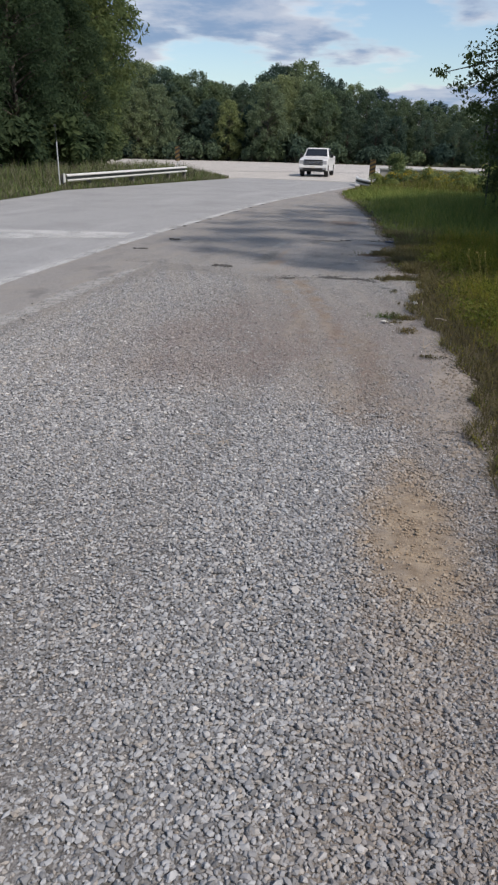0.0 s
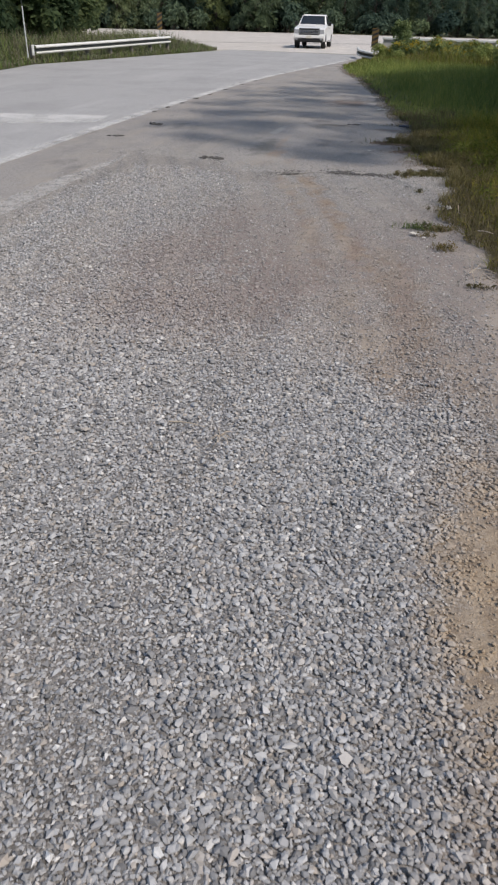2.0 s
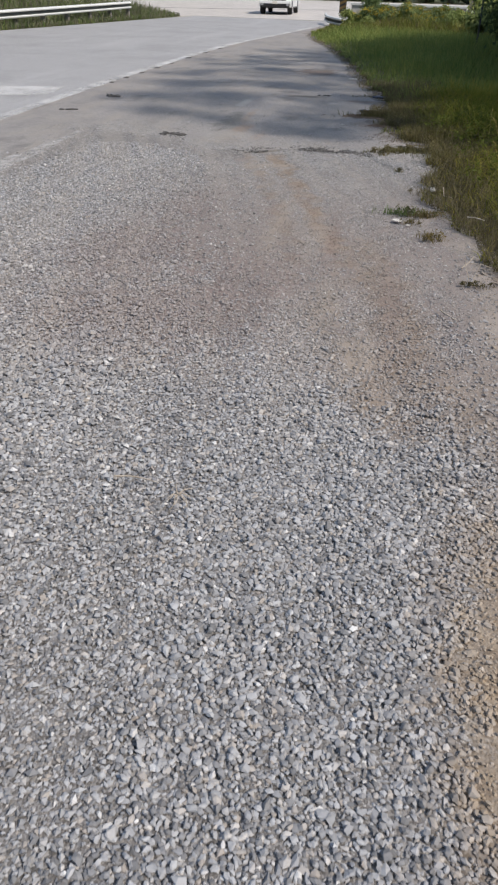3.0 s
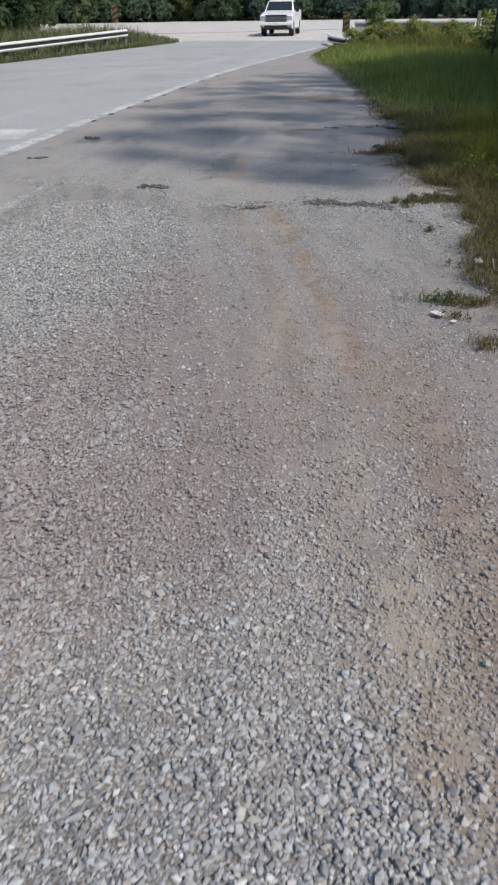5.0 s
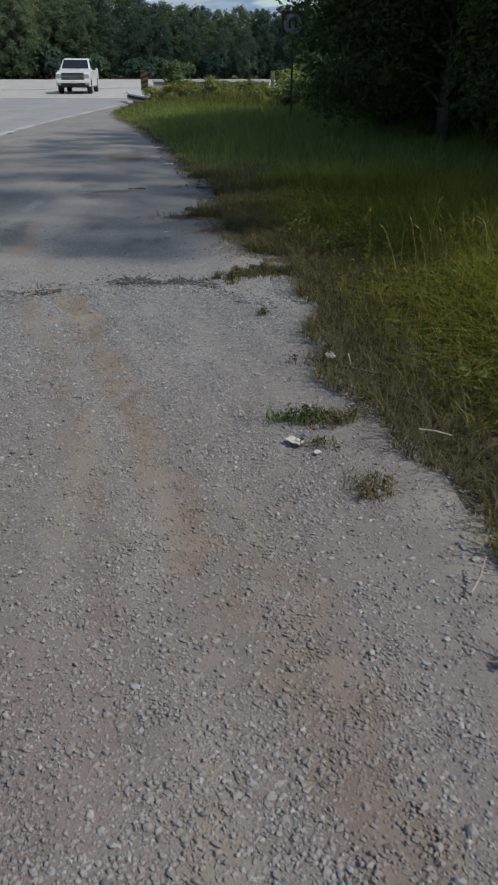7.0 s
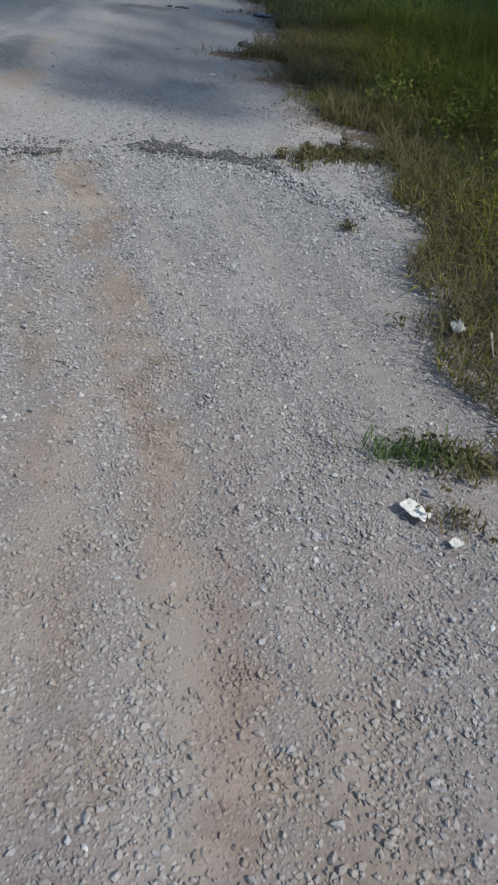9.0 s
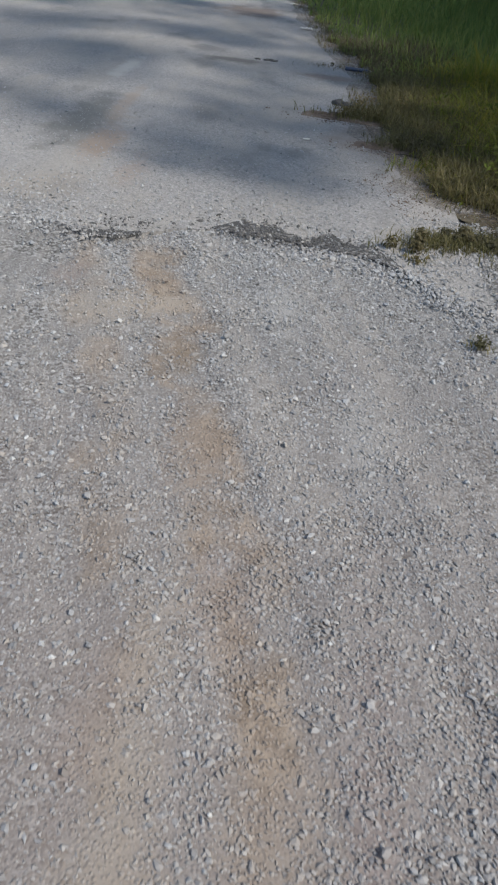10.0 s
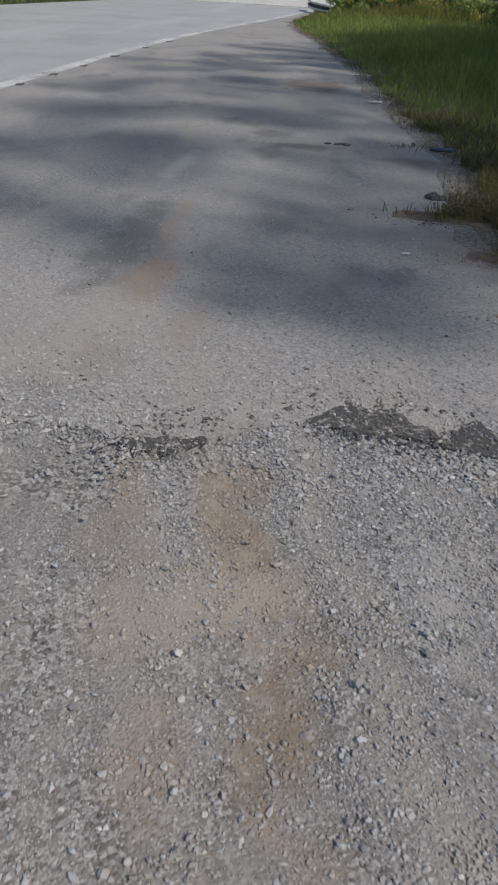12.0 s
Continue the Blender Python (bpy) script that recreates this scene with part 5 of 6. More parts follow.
for x, y, turn, s_ in ((3.9, 29.5, 1.0, 0.9), (5.0, 33.0, 2.0, 1.2), (4.9, 38.5, 0.4, 0.8), (-1.2, 39.6, 2.8, 0.4), (4.3, 34.5, 5.0, 0.7), (3.3, 34.0, 3.3, 1.0), (4.2, 36.6, 0.9, 1.1), (2.4, 36.2, 4.4, 0.7)):
    copy_scaled(sh2, x, y, turn, s_)
# undergrowth at the foot of the left wood
sh3 = make_shrub(44, 3.0, 2.2, 2400, 0.20, M_LEAF_L, "dense green undergrowth at the wood's edge", spin(-20.5, 35.5), "undergrowth")
r = random.Random(14)
for x, y in ((-19.8, 29), (-19.5, 24), (-20, 20), (-20.8, 40), (-21, 44.5), (-22.5, 50), (-24.5, 55), (-26, 60), (-28, 66), (-30.5, 72)):
    copy_scaled(sh3, x + r.uniform(-0.6, 0.6), y, r.uniform(0, 6), r.uniform(0.75, 1.2))
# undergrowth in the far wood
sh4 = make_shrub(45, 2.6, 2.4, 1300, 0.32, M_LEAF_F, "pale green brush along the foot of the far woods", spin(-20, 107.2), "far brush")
for i in range(30):
    b = radians(-38 + i * 2.1 + r.uniform(-0.6, 0.6))
    copy_scaled(sh4, 107.0 * math.sin(b), 107.0 * math.cos(b), r.uniform(0, 6), r.uniform(0.6, 1.25))
# thicket under the roadside trees
sh5 = make_shrub(46, 2.2, 1.6, 3600, 0.075, M_LEAF_R, "dark shaded thicket under the roadside trees", spin(6.4, 22.5), "thicket")
for x, y, s_ in ((5.6, 26.0, 0.9), (7.6, 19.5, 1.1), (8.6, 16.5, 1.0), (9.0, 22.5, 1.3), (7.8, 27.5, 1.3), (10.5, 25.0, 1.4), (11.0, 19.0, 1.4), (12.5, 15.5, 1.4), (6.6, 30.5, 1.1), (9.5, 31.5, 1.4), (13.0, 27.0, 1.5), (16.0, 22.0, 1.6), (15.5, 34.0, 1.6), (12.0, 36.0, 1.5)):
    copy_scaled(sh5, x, y, r.uniform(0, 6), s_)


# ---- roadside furniture ----
W_PROFILE = ((0.0, 0.44), (0.085, 0.465), (0.10, 0.50), (0.085, 0.535), (0.0, 0.55), (0.0, 0.64), (0.085, 0.655), (0.10, 0.69), (0.085, 0.725), (0.0, 0.75))


def w_beam(bm, pts, thick=0.006, lift=0.0):
    """A corrugated rail along a line of (x, y) points, its waves to the line's right side."""
    front, back = [], []
    for i, (x, y) in enumerate(pts):
        a, b = Vector(pts[max(i - 1, 0)]), Vector(pts[min(i + 1, len(pts) - 1)])
        d = (b - a).normalized()
        nrm = Vector((d.y, -d.x))
        lz = lift if not callable(lift) else lift(i / (len(pts) - 1))
        front.append([bm.verts.new((x + nrm.x * (u + thick), y + nrm.y * (u + thick), z_ + lz)) for u, z_ in W_PROFILE])
        back.append([bm.verts.new((x + nrm.x * u, y + nrm.y * u, z_ + lz)) for u, z_ in W_PROFILE])
    for rows, flip in ((front, False), (back, True)):
        for a, b in zip(rows, rows[1:]):
            for k in range(len(W_PROFILE) - 1):
                q = (a[k], b[k], b[k + 1], a[k + 1])
                face = bm.faces.new(q[::-1] if flip else q)
                # the valley faces get the material with their shade painted in
                face.material_index = 1 if k in (3, 4, 5) else 0
    for k in (0, len(W_PROFILE) - 1):
        for i in range(len(pts) - 1):
            bm.faces.new((front[i][k], back[i][k], back[i + 1][k], front[i + 1][k]))
    for i in (0, len(pts) - 1):
        for k in range(len(W_PROFILE) - 1):
            bm.faces.new((front[i][k], front[i][k + 1], back[i][k + 1], back[i][k]))
    bmesh.ops.recalc_face_normals(bm, faces=bm.faces[:])


def rail_posts(ob, pts, spacing, mat, top=0.76, off=-0.10):
    a, b = Vector(pts[0]), Vector(pts[-1])
    d = (b - a).normalized()
    nrm = Vector((d.y, -d.x))
    k = max(1, round((b - a).length / spacing))
    for i in range(k + 1):
        c = a.lerp(b, i / k) + nrm * off
        bm = bmesh.new()
        box(bm, (c.x, c.y, top / 2 - 0.1), (0.15, 0.15, top + 0.2), 0.012, Matrix.Rotation(math.atan2(d.y, d.x), 4, "Z"))
        part("post", bm, mat, ob)


lrail = thing("guardrail", Matrix(), "white-grey corrugated steel guardrail on short timber posts", "guardrail")
LA, LB = (-14.35, 29.2), (-12.75, 41.2)
bm = bmesh.new()
w_beam(bm, [LA, (-13.8, 33.3), (-13.27, 37.3), LB], 0.006, lambda k: -0.17 * (1 - k))
part("rail", bm, [M_RAILW, M_VALLEY_SHADE], lrail, "pale weathered corrugated rail")
bm = bmesh.new()
box(bm, (LA[0] + 0.01, LA[1] - 0.12, 0.425), (0.07, 0.12, 0.36), 0.02, Matrix.Rotation(0.13, 4, "Z"))
part("rail_end", bm, M_RAILW, lrail, "blunt end piece")
rail_posts(lrail, [LA, LB], 1.95, M_POST, 0.58)

marker = thing("delineator_post", spin(-14.45, 28.85), "thin pale steel delineator post at the rail end", "marker post")
bm = bmesh.new()
tube(bm, (0, 0, -0.1), (-0.03, 0, 1.85), 0.03, 0.026, 8)
part("pole", bm, M_ZINC, marker)
bm = bmesh.new()
box(bm, (-0.045, -0.03, 2.45), (0.10, 0.01, 0.12), 0.004)
box(bm, (-0.037, 0.0, 2.15), (0.02, 0.02, 0.62), 0.004)
part("reflector", bm, M_DARKP, marker, "small dark reflector plate")


def object_marker(m, wide=0.30, tall=0.92, low=0.55, flip=1):
    """A striped hazard panel on a post."""
    ob = thing("hazard_marker", m, "black and yellow striped hazard panel on a steel post", "road sign", "hazard markers")
    bm = bmesh.new()
    box(bm, (0, 0.03, (low + tall) / 2), (0.05, 0.03, low + tall), 0.006)
    part("post", bm, M_ZINC, ob)
    bm = bmesh.new()
    box(bm, (0, 0, low + tall / 2), (wide, 0.012, tall), 0.004)
    part("panel", bm, M_YELLOW, ob, "yellow panel")
    for i in range(4):
        bm = bmesh.new()
        z0 = low + 0.03 + i * 0.235
        q = [(-wide / 2, z0), (wide / 2, z0 + 0.15 * flip), (wide / 2, z0 + 0.15 * flip + 0.11), (-wide / 2, z0 + 0.11)]
        q = [(x, min(low + tall, max(low, z_))) for x, z_ in q]
        a = [bm.verts.new((x, -0.011, z_)) for x, z_ in q]
        b = [bm.verts.new((x, -0.006, z_)) for x, z_ in q]
        bm.faces.new(a)
        bm.faces.new(b[::-1])
        for k in range(4):
            bm.faces.new((a[k], b[k], b[(k + 1) % 4], a[(k + 1) % 4]))
        bmesh.ops.recalc_face_normals(bm, faces=bm.faces[:])
        part("stripe", bm, M_BLACK, ob)
    return ob


object_marker(spin(-13.45, 41.9, 0, 0.5), 0.26, 0.8, 1.0)
object_marker(spin(-2.62, 46.0, 0, 0.05), 0.36, 0.92, 0.40)

# turned-down rail end in the grass
nose = thing("guardrail_end", Matrix(), "white curved guardrail end sinking into the grass", "guardrail")
pts = [(-3.25, 43.4), (-3.15, 42.2), (-2.95, 41.2), (-2.62, 40.4), (-2.25, 39.9)]
bm = bmesh.new()
w_beam(bm, pts, 0.006, lambda k: -0.26 - 0.12 * k)
part("rail", bm, [M_RAILW, M_VALLEY_SHADE], nose)
bm = bmesh.new()
box(bm, (-2.85, 41.35, 0.12), (0.13, 0.13, 0.5), 0.01)
part("post", bm, M_POST, nose)

# bridge parapet and its rail
par = thing("bridge_parapet", Matrix(), "long weathered concrete bridge parapet with a white coping", "bridge wall")
bm = bmesh.new()
PA, PB = Vector((-2.2, 46.9)), Vector((3.75, 46.3))
u = (PB - PA).normalized()
ang = math.atan2(u.y, u.x)
mid = (PA + PB) / 2
box(bm, (mid.x, mid.y, 0.53), ((PB - PA).length, 0.24, 0.48), 0.02, Matrix.Rotation(ang, 4, "Z"))
part("wall_panel", bm, M_CONC, par, "light grey concrete panel")
bm = bmesh.new()
box(bm, (mid.x, mid.y, 0.83), ((PB - PA).length + 0.1, 0.36, 0.12), 0.02, Matrix.Rotation(ang, 4, "Z"))
part("coping", bm, M_RAILW, par, "sunlit white coping rail")
for k in (0.25, 0.62, 0.97):
    c = PA.lerp(PB, k)
    bm = bmesh.new()
    box(bm, (c.x, c.y, 0.08), (0.40, 0.22, 0.42), 0.02, Matrix.Rotation(ang, 4, "Z"))
    part("footing", bm, M_CONC, par)
bm = bmesh.new()
box(bm, (PB.x + 0.16, PB.y - 0.06, 0.62), (0.17, 0.17, 1.35), 0.015)
part("end_post", bm, M_POST, par, "grey timber end post")
far_rail = thing("guardrail", Matrix(), "white guardrail running on behind the shrubs", "guardrail")
bm = bmesh.new()
FA, FB = (4.15, 46.2), (10.6, 45.2)
w_beam(bm, [FA, (7.4, 45.7), FB], 0.006, 0.08)
part("rail", bm, [M_RAILW, M_VALLEY_SHADE], far_rail)
rail_posts(far_rail, [FA, FB], 1.95, M_POST, 0.84)

# route sign in the tree's shade
sign = thing("road_sign", spin(2.72, 28.2, 0, -0.12), "black square route sign with a pale disc on a thin post", "road sign")
bm = bmesh.new()
box(bm, (0, 0.02, 1.42), (0.06, 0.04, 3.05), 0.006)
part("post", bm, M_DARKP, sign)
bm = bmesh.new()
box(bm, (0, -0.012, 2.62), (0.66, 0.012, 0.66), 0.005)
part("plate", bm, M_BLACK, sign, "black square plate")
bm = bmesh.new()
tube(bm, (0, -0.018, 2.62), (0, -0.024, 2.62), 0.27, 0.27, 32)
part("disc", bm, M_DISC, sign, "dull pale disc")
for x in (-0.09, 0.09):
    bm = bmesh.new()
    box(bm, (x, -0.028, 2.62), (0.07, 0.006, 0.22), 0.002)
    part("bar", bm, M_BLACK, sign)


# ---- pickup truck ----
def make_truck(m):
    ob = thing("pickup_truck", m, "white extended-cab pickup truck on the road", "truck")

    def arch(cy, r=0.47, cz=0.40):
        return [(cy - r * math.cos(a), cz + r * math.sin(a)) for a in [math.pi * k / 10 for k in range(11)]]

    prof = [(-2.86, 0.42), (-2.92, 0.62), (-2.90, 1.02), (-2.80, 1.14), (-2.45, 1.19), (-1.42, 1.27), (-1.30, 1.30), (0.95, 1.31), (0.98, 1.34), (2.86, 1.36), (2.92, 1.30), (2.92, 0.62), (2.84, 0.50)]
    low = [(2.4, 0.46)] + arch(1.88)[::-1] + [(1.2, 0.42), (-1.3, 0.40)] + arch(-1.95)[::-1]
    loop = prof + low
    bm = bmesh.new()
    a = [bm.verts.new((-0.98, y, z_)) for y, z_ in loop]
    b = [bm.verts.new((0.98, y, z_)) for y, z_ in loop]
    bm.faces.new(a)
    bm.faces.new(b[::-1])
    for i in range(len(loop)):
        j = (i + 1) % len(loop)
        bm.faces.new((a[j], a[i], b[i], b[j]))
    bmesh.ops.recalc_face_normals(bm, faces=bm.faces[:])
    es = [e for e in bm.edges if abs(e.verts[0].co.x) > 0.9 and e.verts[0].co.x == e.verts[1].co.x and min(v.co.z for v in e.verts) > 1.0]
    bmesh.ops.bevel(bm, geom=es, offset=0.07, segments=3, affect="EDGES", profile=0.6)
    bmesh.ops.triangulate(bm, faces=[f for f in bm.faces if len(f.verts) > 4])
    part("body", bm, M_WHITE, ob, "white painted lower body and cargo bed")
    # cab
    lo = [(-0.93, -1.40), (0.93, -1.40), (0.93, 0.92), (-0.93, 0.92)]
    hi = [(-0.74, -0.55), (0.74, -0.55), (0.76, 0.72), (-0.76, 0.72)]
    bm = bmesh.new()
    v0 = [bm.verts.new((x, y, 1.27)) for x, y in lo]
    v1 = [bm.verts.new((x, y, 1.90)) for x, y in hi]
    bm.faces.new(v0[::-1])
    bm.faces.new(v1)
    for i in range(4):
        bm.faces.new((v0[i], v0[(i + 1) % 4], v1[(i + 1) % 4], v1[i]))
    bmesh.ops.bevel(bm, geom=bm.edges[:], offset=0.06, segments=2, affect="EDGES")
    part("cab", bm, M_WHITE, ob, "white cab roof and pillars")

    def pane(name, quad, out, lab):
        bm = bmesh.new()
        o = Vector(out)
        f = [bm.verts.new(Vector(q) + o * 0.012) for q in quad]
        g = [bm.verts.new(Vector(q) - o * 0.02) for q in quad]
        bm.faces.new(f)
        bm.faces.new(g[::-1])
        for i in range(4):
            bm.faces.new((f[i], g[i], g[(i + 1) % 4], f[(i + 1) % 4]))
        bmesh.ops.recalc_face_normals(bm, faces=bm.faces[:])
        part(name, bm, M_GLASSD, ob, lab)

    def on_cab(s, y, k):
        return (s * (0.93 + (0.75 - 0.93) * k), y, 1.27 + 0.63 * k)

    nf = Vector((0, -0.6, 0.8)).normalized()
    pane("windscreen", [(-0.80, -1.29, 1.35), (0.80, -1.29, 1.35), (0.70, -0.66, 1.82), (-0.70, -0.66, 1.82)], nf, "dark windscreen")
    pane("rear_window", [(-0.75, 0.895, 1.36), (0.75, 0.895, 1.36), (0.68, 0.765, 1.80), (-0.68, 0.765, 1.80)], (0, 1, 0.2), "dark rear window")
    for s in (-1, 1):
        out = Vector((s, 0, 0.3)).normalized()
        pane("side_window", [on_cab(s, -1.08, 0.12), on_cab(s, -0.02, 0.12), on_cab(s, -0.02, 0.86), on_cab(s, -0.55, 0.86)], out, "dark door window")
        pane("side_window", [on_cab(s, 0.08, 0.12), on_cab(s, 0.78, 0.12), on_cab(s, 0.66, 0.86), on_cab(s, 0.08, 0.86)], out, "dark quarter window")
        bm = bmesh.new()
        box(bm, (s * 1.09, -1.02, 1.38), (0.20, 0.10, 0.22), 0.03)
        part("mirror", bm, M_BLACK, ob, "black door mirror")
        bm = bmesh.new()
        box(bm, (s * 0.99, -0.10, 1.12), (0.03, 0.20, 0.04), 0.01)
        part("door_handle", bm, M_BLACK, ob)
        bm = bmesh.new()
        box(bm, (s * 1.0, -0.05, 0.40), (0.14, 2.3, 0.06), 0.02)
        part("running_board", bm, M_CHROME, ob)
        bm = bmesh.new()
        box(bm, (s * 0.80, -2.895, 0.96), (0.30, 0.07, 0.24), 0.03)
        part("headlight", bm, M_LAMP, ob, "clear headlight")
        bm = bmesh.new()
        box(bm, (s * 0.78, -2.99, 0.55), (0.16, 0.04, 0.12), 0.02)
        part("fog_lamp", bm, M_LAMP, ob)
        bm = bmesh.new()
        box(bm, (s * 0.90, 2.915, 1.05), (0.14, 0.05, 0.40), 0.02)
        part("tail_light", bm, make_plain("tail_lens", (0.35, 0.02, 0.02), 0.2), ob, "red tail light")
    bm = bmesh.new()
    box(bm, (0, -2.92, 0.93), (1.32, 0.06, 0.42), 0.02)
    grille = part("grille", bm, M_BLACK, ob, "dark grille in a chrome surround")
    for z_ in (0.86, 0.94, 1.02):
        bm = bmesh.new()
        box(bm, (0, -2.957, z_), (1.22, 0.02, 0.03), 0.006)
        part("grille_bar", bm, M_CHROME, grille)
    for s in (-1, 1):
        bm = bmesh.new()
        box(bm, (s * 0.625, -2.953, 0.94), (0.05, 0.02, 0.34), 0.006)
        part("grille_bar", bm, M_CHROME, grille)
    bm = bmesh.new()
    box(bm, (0, -2.95, 0.68), (1.94, 0.16, 0.17), 0.04)
    part("front_bumper", bm, M_WHITE, ob)
    bm = bmesh.new()
    box(bm, (0, -2.90, 0.50), (1.80, 0.16, 0.20), 0.04)
    part("air_dam", bm, M_BLACK, ob, "black lower intake")
    bm = bmesh.new()
    box(bm, (0, -3.04, 0.66), (0.30, 0.012, 0.15), 0.004)
    part("plate", bm, M_PAPER, ob, "pale blank plate")
    bm = bmesh.new()
    box(bm, (0, 2.97, 0.60), (1.90, 0.16, 0.16), 0.04)
    part("rear_bumper", bm, M_CHROME, ob)
    bm = bmesh.new()
    box(bm, (0, 0, 0.42), (1.5, 4.6, 0.16), 0.03)
    part("underbody", bm, M_BLACK, ob, "dark chassis")
    for s in (-1, 1):
        for cy in (-1.95, 1.88):
            bm = bmesh.new()
            bmesh.ops.create_cone(bm, cap_ends=True, segments=28, radius1=0.40, radius2=0.40, depth=0.27, matrix=Matrix.Translation((s * 0.85, cy, 0.40)) @ Matrix.Rotation(math.pi / 2, 4, "Y"))
            bmesh.ops.bevel(bm, geom=[e for e in bm.edges if e.calc_face_angle(0) > 1.0], offset=0.035, segments=2, affect="EDGES")
            wheel = part("wheel", bm, M_TYRE, ob, "black tyre on a bright rim")
            bm = bmesh.new()
            bmesh.ops.create_cone(bm, cap_ends=True, segments=24, radius1=0.26, radius2=0.26, depth=0.02, matrix=Matrix.Translation((s * 0.985, cy, 0.40)) @ Matrix.Rotation(math.pi / 2, 4, "Y"))
            for k in range(6):
                a_ = k * math.pi / 3
                box(bm, (s * 0.997, cy + 0.13 * math.cos(a_), 0.40 + 0.13 * math.sin(a_)), (0.02, 0.22, 0.06), 0.006, Matrix.Rotation(a_, 4, "X"))
            part("rim", bm, M_CHROME, wheel)
    return ob


make_truck(spin(-7.25, 56.0, 0.004, 0.02))


# ---- small things on the ground ----
def crumpled(name, m, size, label, category, seed, mat=M_PAPER, tall=0.2):
    """A crumpled, folded sheet with thickness."""
    r = random.Random(seed)
    ob = thing(name, m, label, category)
    bm = bmesh.new()
    bmesh.ops.create_grid(bm, x_segments=9, y_segments=6, size=0.5)
    for v in bm.verts:
        q = v.co.copy()
        v.co.x = size[0] * q.x * (1 + 0.12 * noise.noise((q.y * 4, seed, 0)))
        v.co.y = size[1] * q.y * (1 - 0.5 * abs(q.x)) + 0.10 * size[1] * noise.noise((q.x * 5, seed, 3))
        v.co.z = size[1] * tall * (0.6 + noise.noise((q.x * 6, q.y * 6, seed)) + 0.5 * abs(noise.noise((q.x * 13, q.y * 13, seed))))
    out = bmesh.ops.extrude_face_region(bm, geom=bm.faces[:])
    for v in [g for g in out["geom"] if isinstance(g, bmesh.types.BMVert)]:
        v.co.z += 0.003
    bmesh.ops.recalc_face_normals(bm, faces=bm.faces[:])
    part("sheet", bm, mat, ob)
    return ob


crumpled("paper_scrap", Matrix.Translation((0.19, 6.89, 0.004)) @ Matrix.Rotation(-0.85, 4, "Z"), (0.085, 0.055), "crumpled white paper litter lying on the gravel", "litter", 3)
crumpled("paper_scrap", spin(0.278, 6.78, 0.002, 0.5), (0.035, 0.03), "small white paper scrap on the gravel", "litter", 8)
crumpled("paper_scrap", spin(-0.69, 17.7, 0.006, 0.3), (0.16, 0.10), "white paper litter on the asphalt by the grass", "litter", 5)
crumpled("paper_scrap", spin(-0.98, 20.6, 0.006, 0.9), (0.15, 0.08), "small white paper litter at the grass edge", "litter", 6)
crumpled("paper_scrap", spin(-0.55, 11.8, 0.004, 0.2), (0.05, 0.03), "tiny white paper fleck on the asphalt", "litter", 16)
crumpled("paper_cup", spin(0.52, 7.88, 0.03, 0.5), (0.05, 0.05), "white flattened paper cup in the fringe grass", "litter", 7, M_PAPER, 0.8)


def bottle(m):
    ob = thing("plastic_bottle", m, "flattened dark blue plastic bottle at the grass edge", "litter")
    bm = bmesh.new()
    bent_tube(bm, [(-0.16, 0, 0.03), (-0.15, 0, 0.03), (0.08, 0, 0.03), (0.12, 0, 0.03)], 0.036, 0.034, 12)
    bent_tube(bm, [(0.12, 0, 0.03), (0.15, 0, 0.03), (0.165, 0, 0.03)], 0.034, 0.014, 12)
    bmesh.ops.scale(bm, vec=(1, 1.15, 0.7), verts=bm.verts[:])
    part("body", bm, M_BLUE, ob, smooth=True)
    bm = bmesh.new()
    tube(bm, (0.165, 0, 0.021), (0.19, 0, 0.021), 0.015, 0.015, 12)
    part("cap", bm, M_PAPER, ob, "white cap")
    return ob


bottle(spin(-0.09, 14.90, 0.003, -0.08, 0.78))


def twig(m, pts, r0, label):
    ob = thing("twig", m, label, "twig", "dry twigs")
    bm = bmesh.new()
    bent_tube(bm, pts, r0, r0 * 0.4, 5)
    part("stem", bm, M_TWIG, ob)
    return ob


twig(spin(0.48, 4.77, 0.020), [(-0.035, 0.11, 0.0), (-0.02, 0.05, 0.006), (0.01, 0.0, 0.008), (0.045, -0.045, 0.004)], 0.0055, "thin pale dry stalk curved on the gravel")
twig(spin(0.66, 5.44), [(0.0, 0.0, 0.0), (-0.012, 0.02, 0.05), (-0.035, 0.05, 0.10), (-0.045, 0.07, 0.17)], 0.0045, "dry weed stalk standing at the gravel edge")
twig(spin(0.68, 5.44), [(0.0, 0.0, 0.0), (0.01, 0.02, 0.05), (0.035, 0.04, 0.13)], 0.0045, "dry weed stalk standing at the gravel edge")
twig(spin(0.68, 5.80, 0.012), [(-0.05, -0.06, 0.0), (0.0, 0.0, 0.02), (0.04, 0.07, 0.05)], 0.005, "pale forked twig lying at the gravel edge")
twig(spin(0.76, 5.80, 0.012), [(-0.06, 0.03, 0.01), (0.0, 0.0, 0.02), (0.08, -0.04, 0.01)], 0.0045, "pale straw lying at the gravel edge")
twig(spin(0.80, 6.75, 0.10), [(-0.06, 0.04, 0), (0.0, 0.0, 0.01), (0.07, -0.03, 0)], 0.006, "pale straw lying on the fringe grass")
twig(spin(0.62, 7.70, 0.03), [(-0.02, 0.06, 0.08), (-0.01, 0.0, 0.02), (0.12, -0.06, 0.01)], 0.005, "pale forked twig in the fringe grass")
twig(spin(-0.82, 2.80, 0.020), [(-0.09, 0.0, 0), (-0.03, 0.006, 0.004), (0.03, 0.0, 0.005), (0.09, -0.01, 0)], 0.004, "dry stalk fallen among coarse gravel")
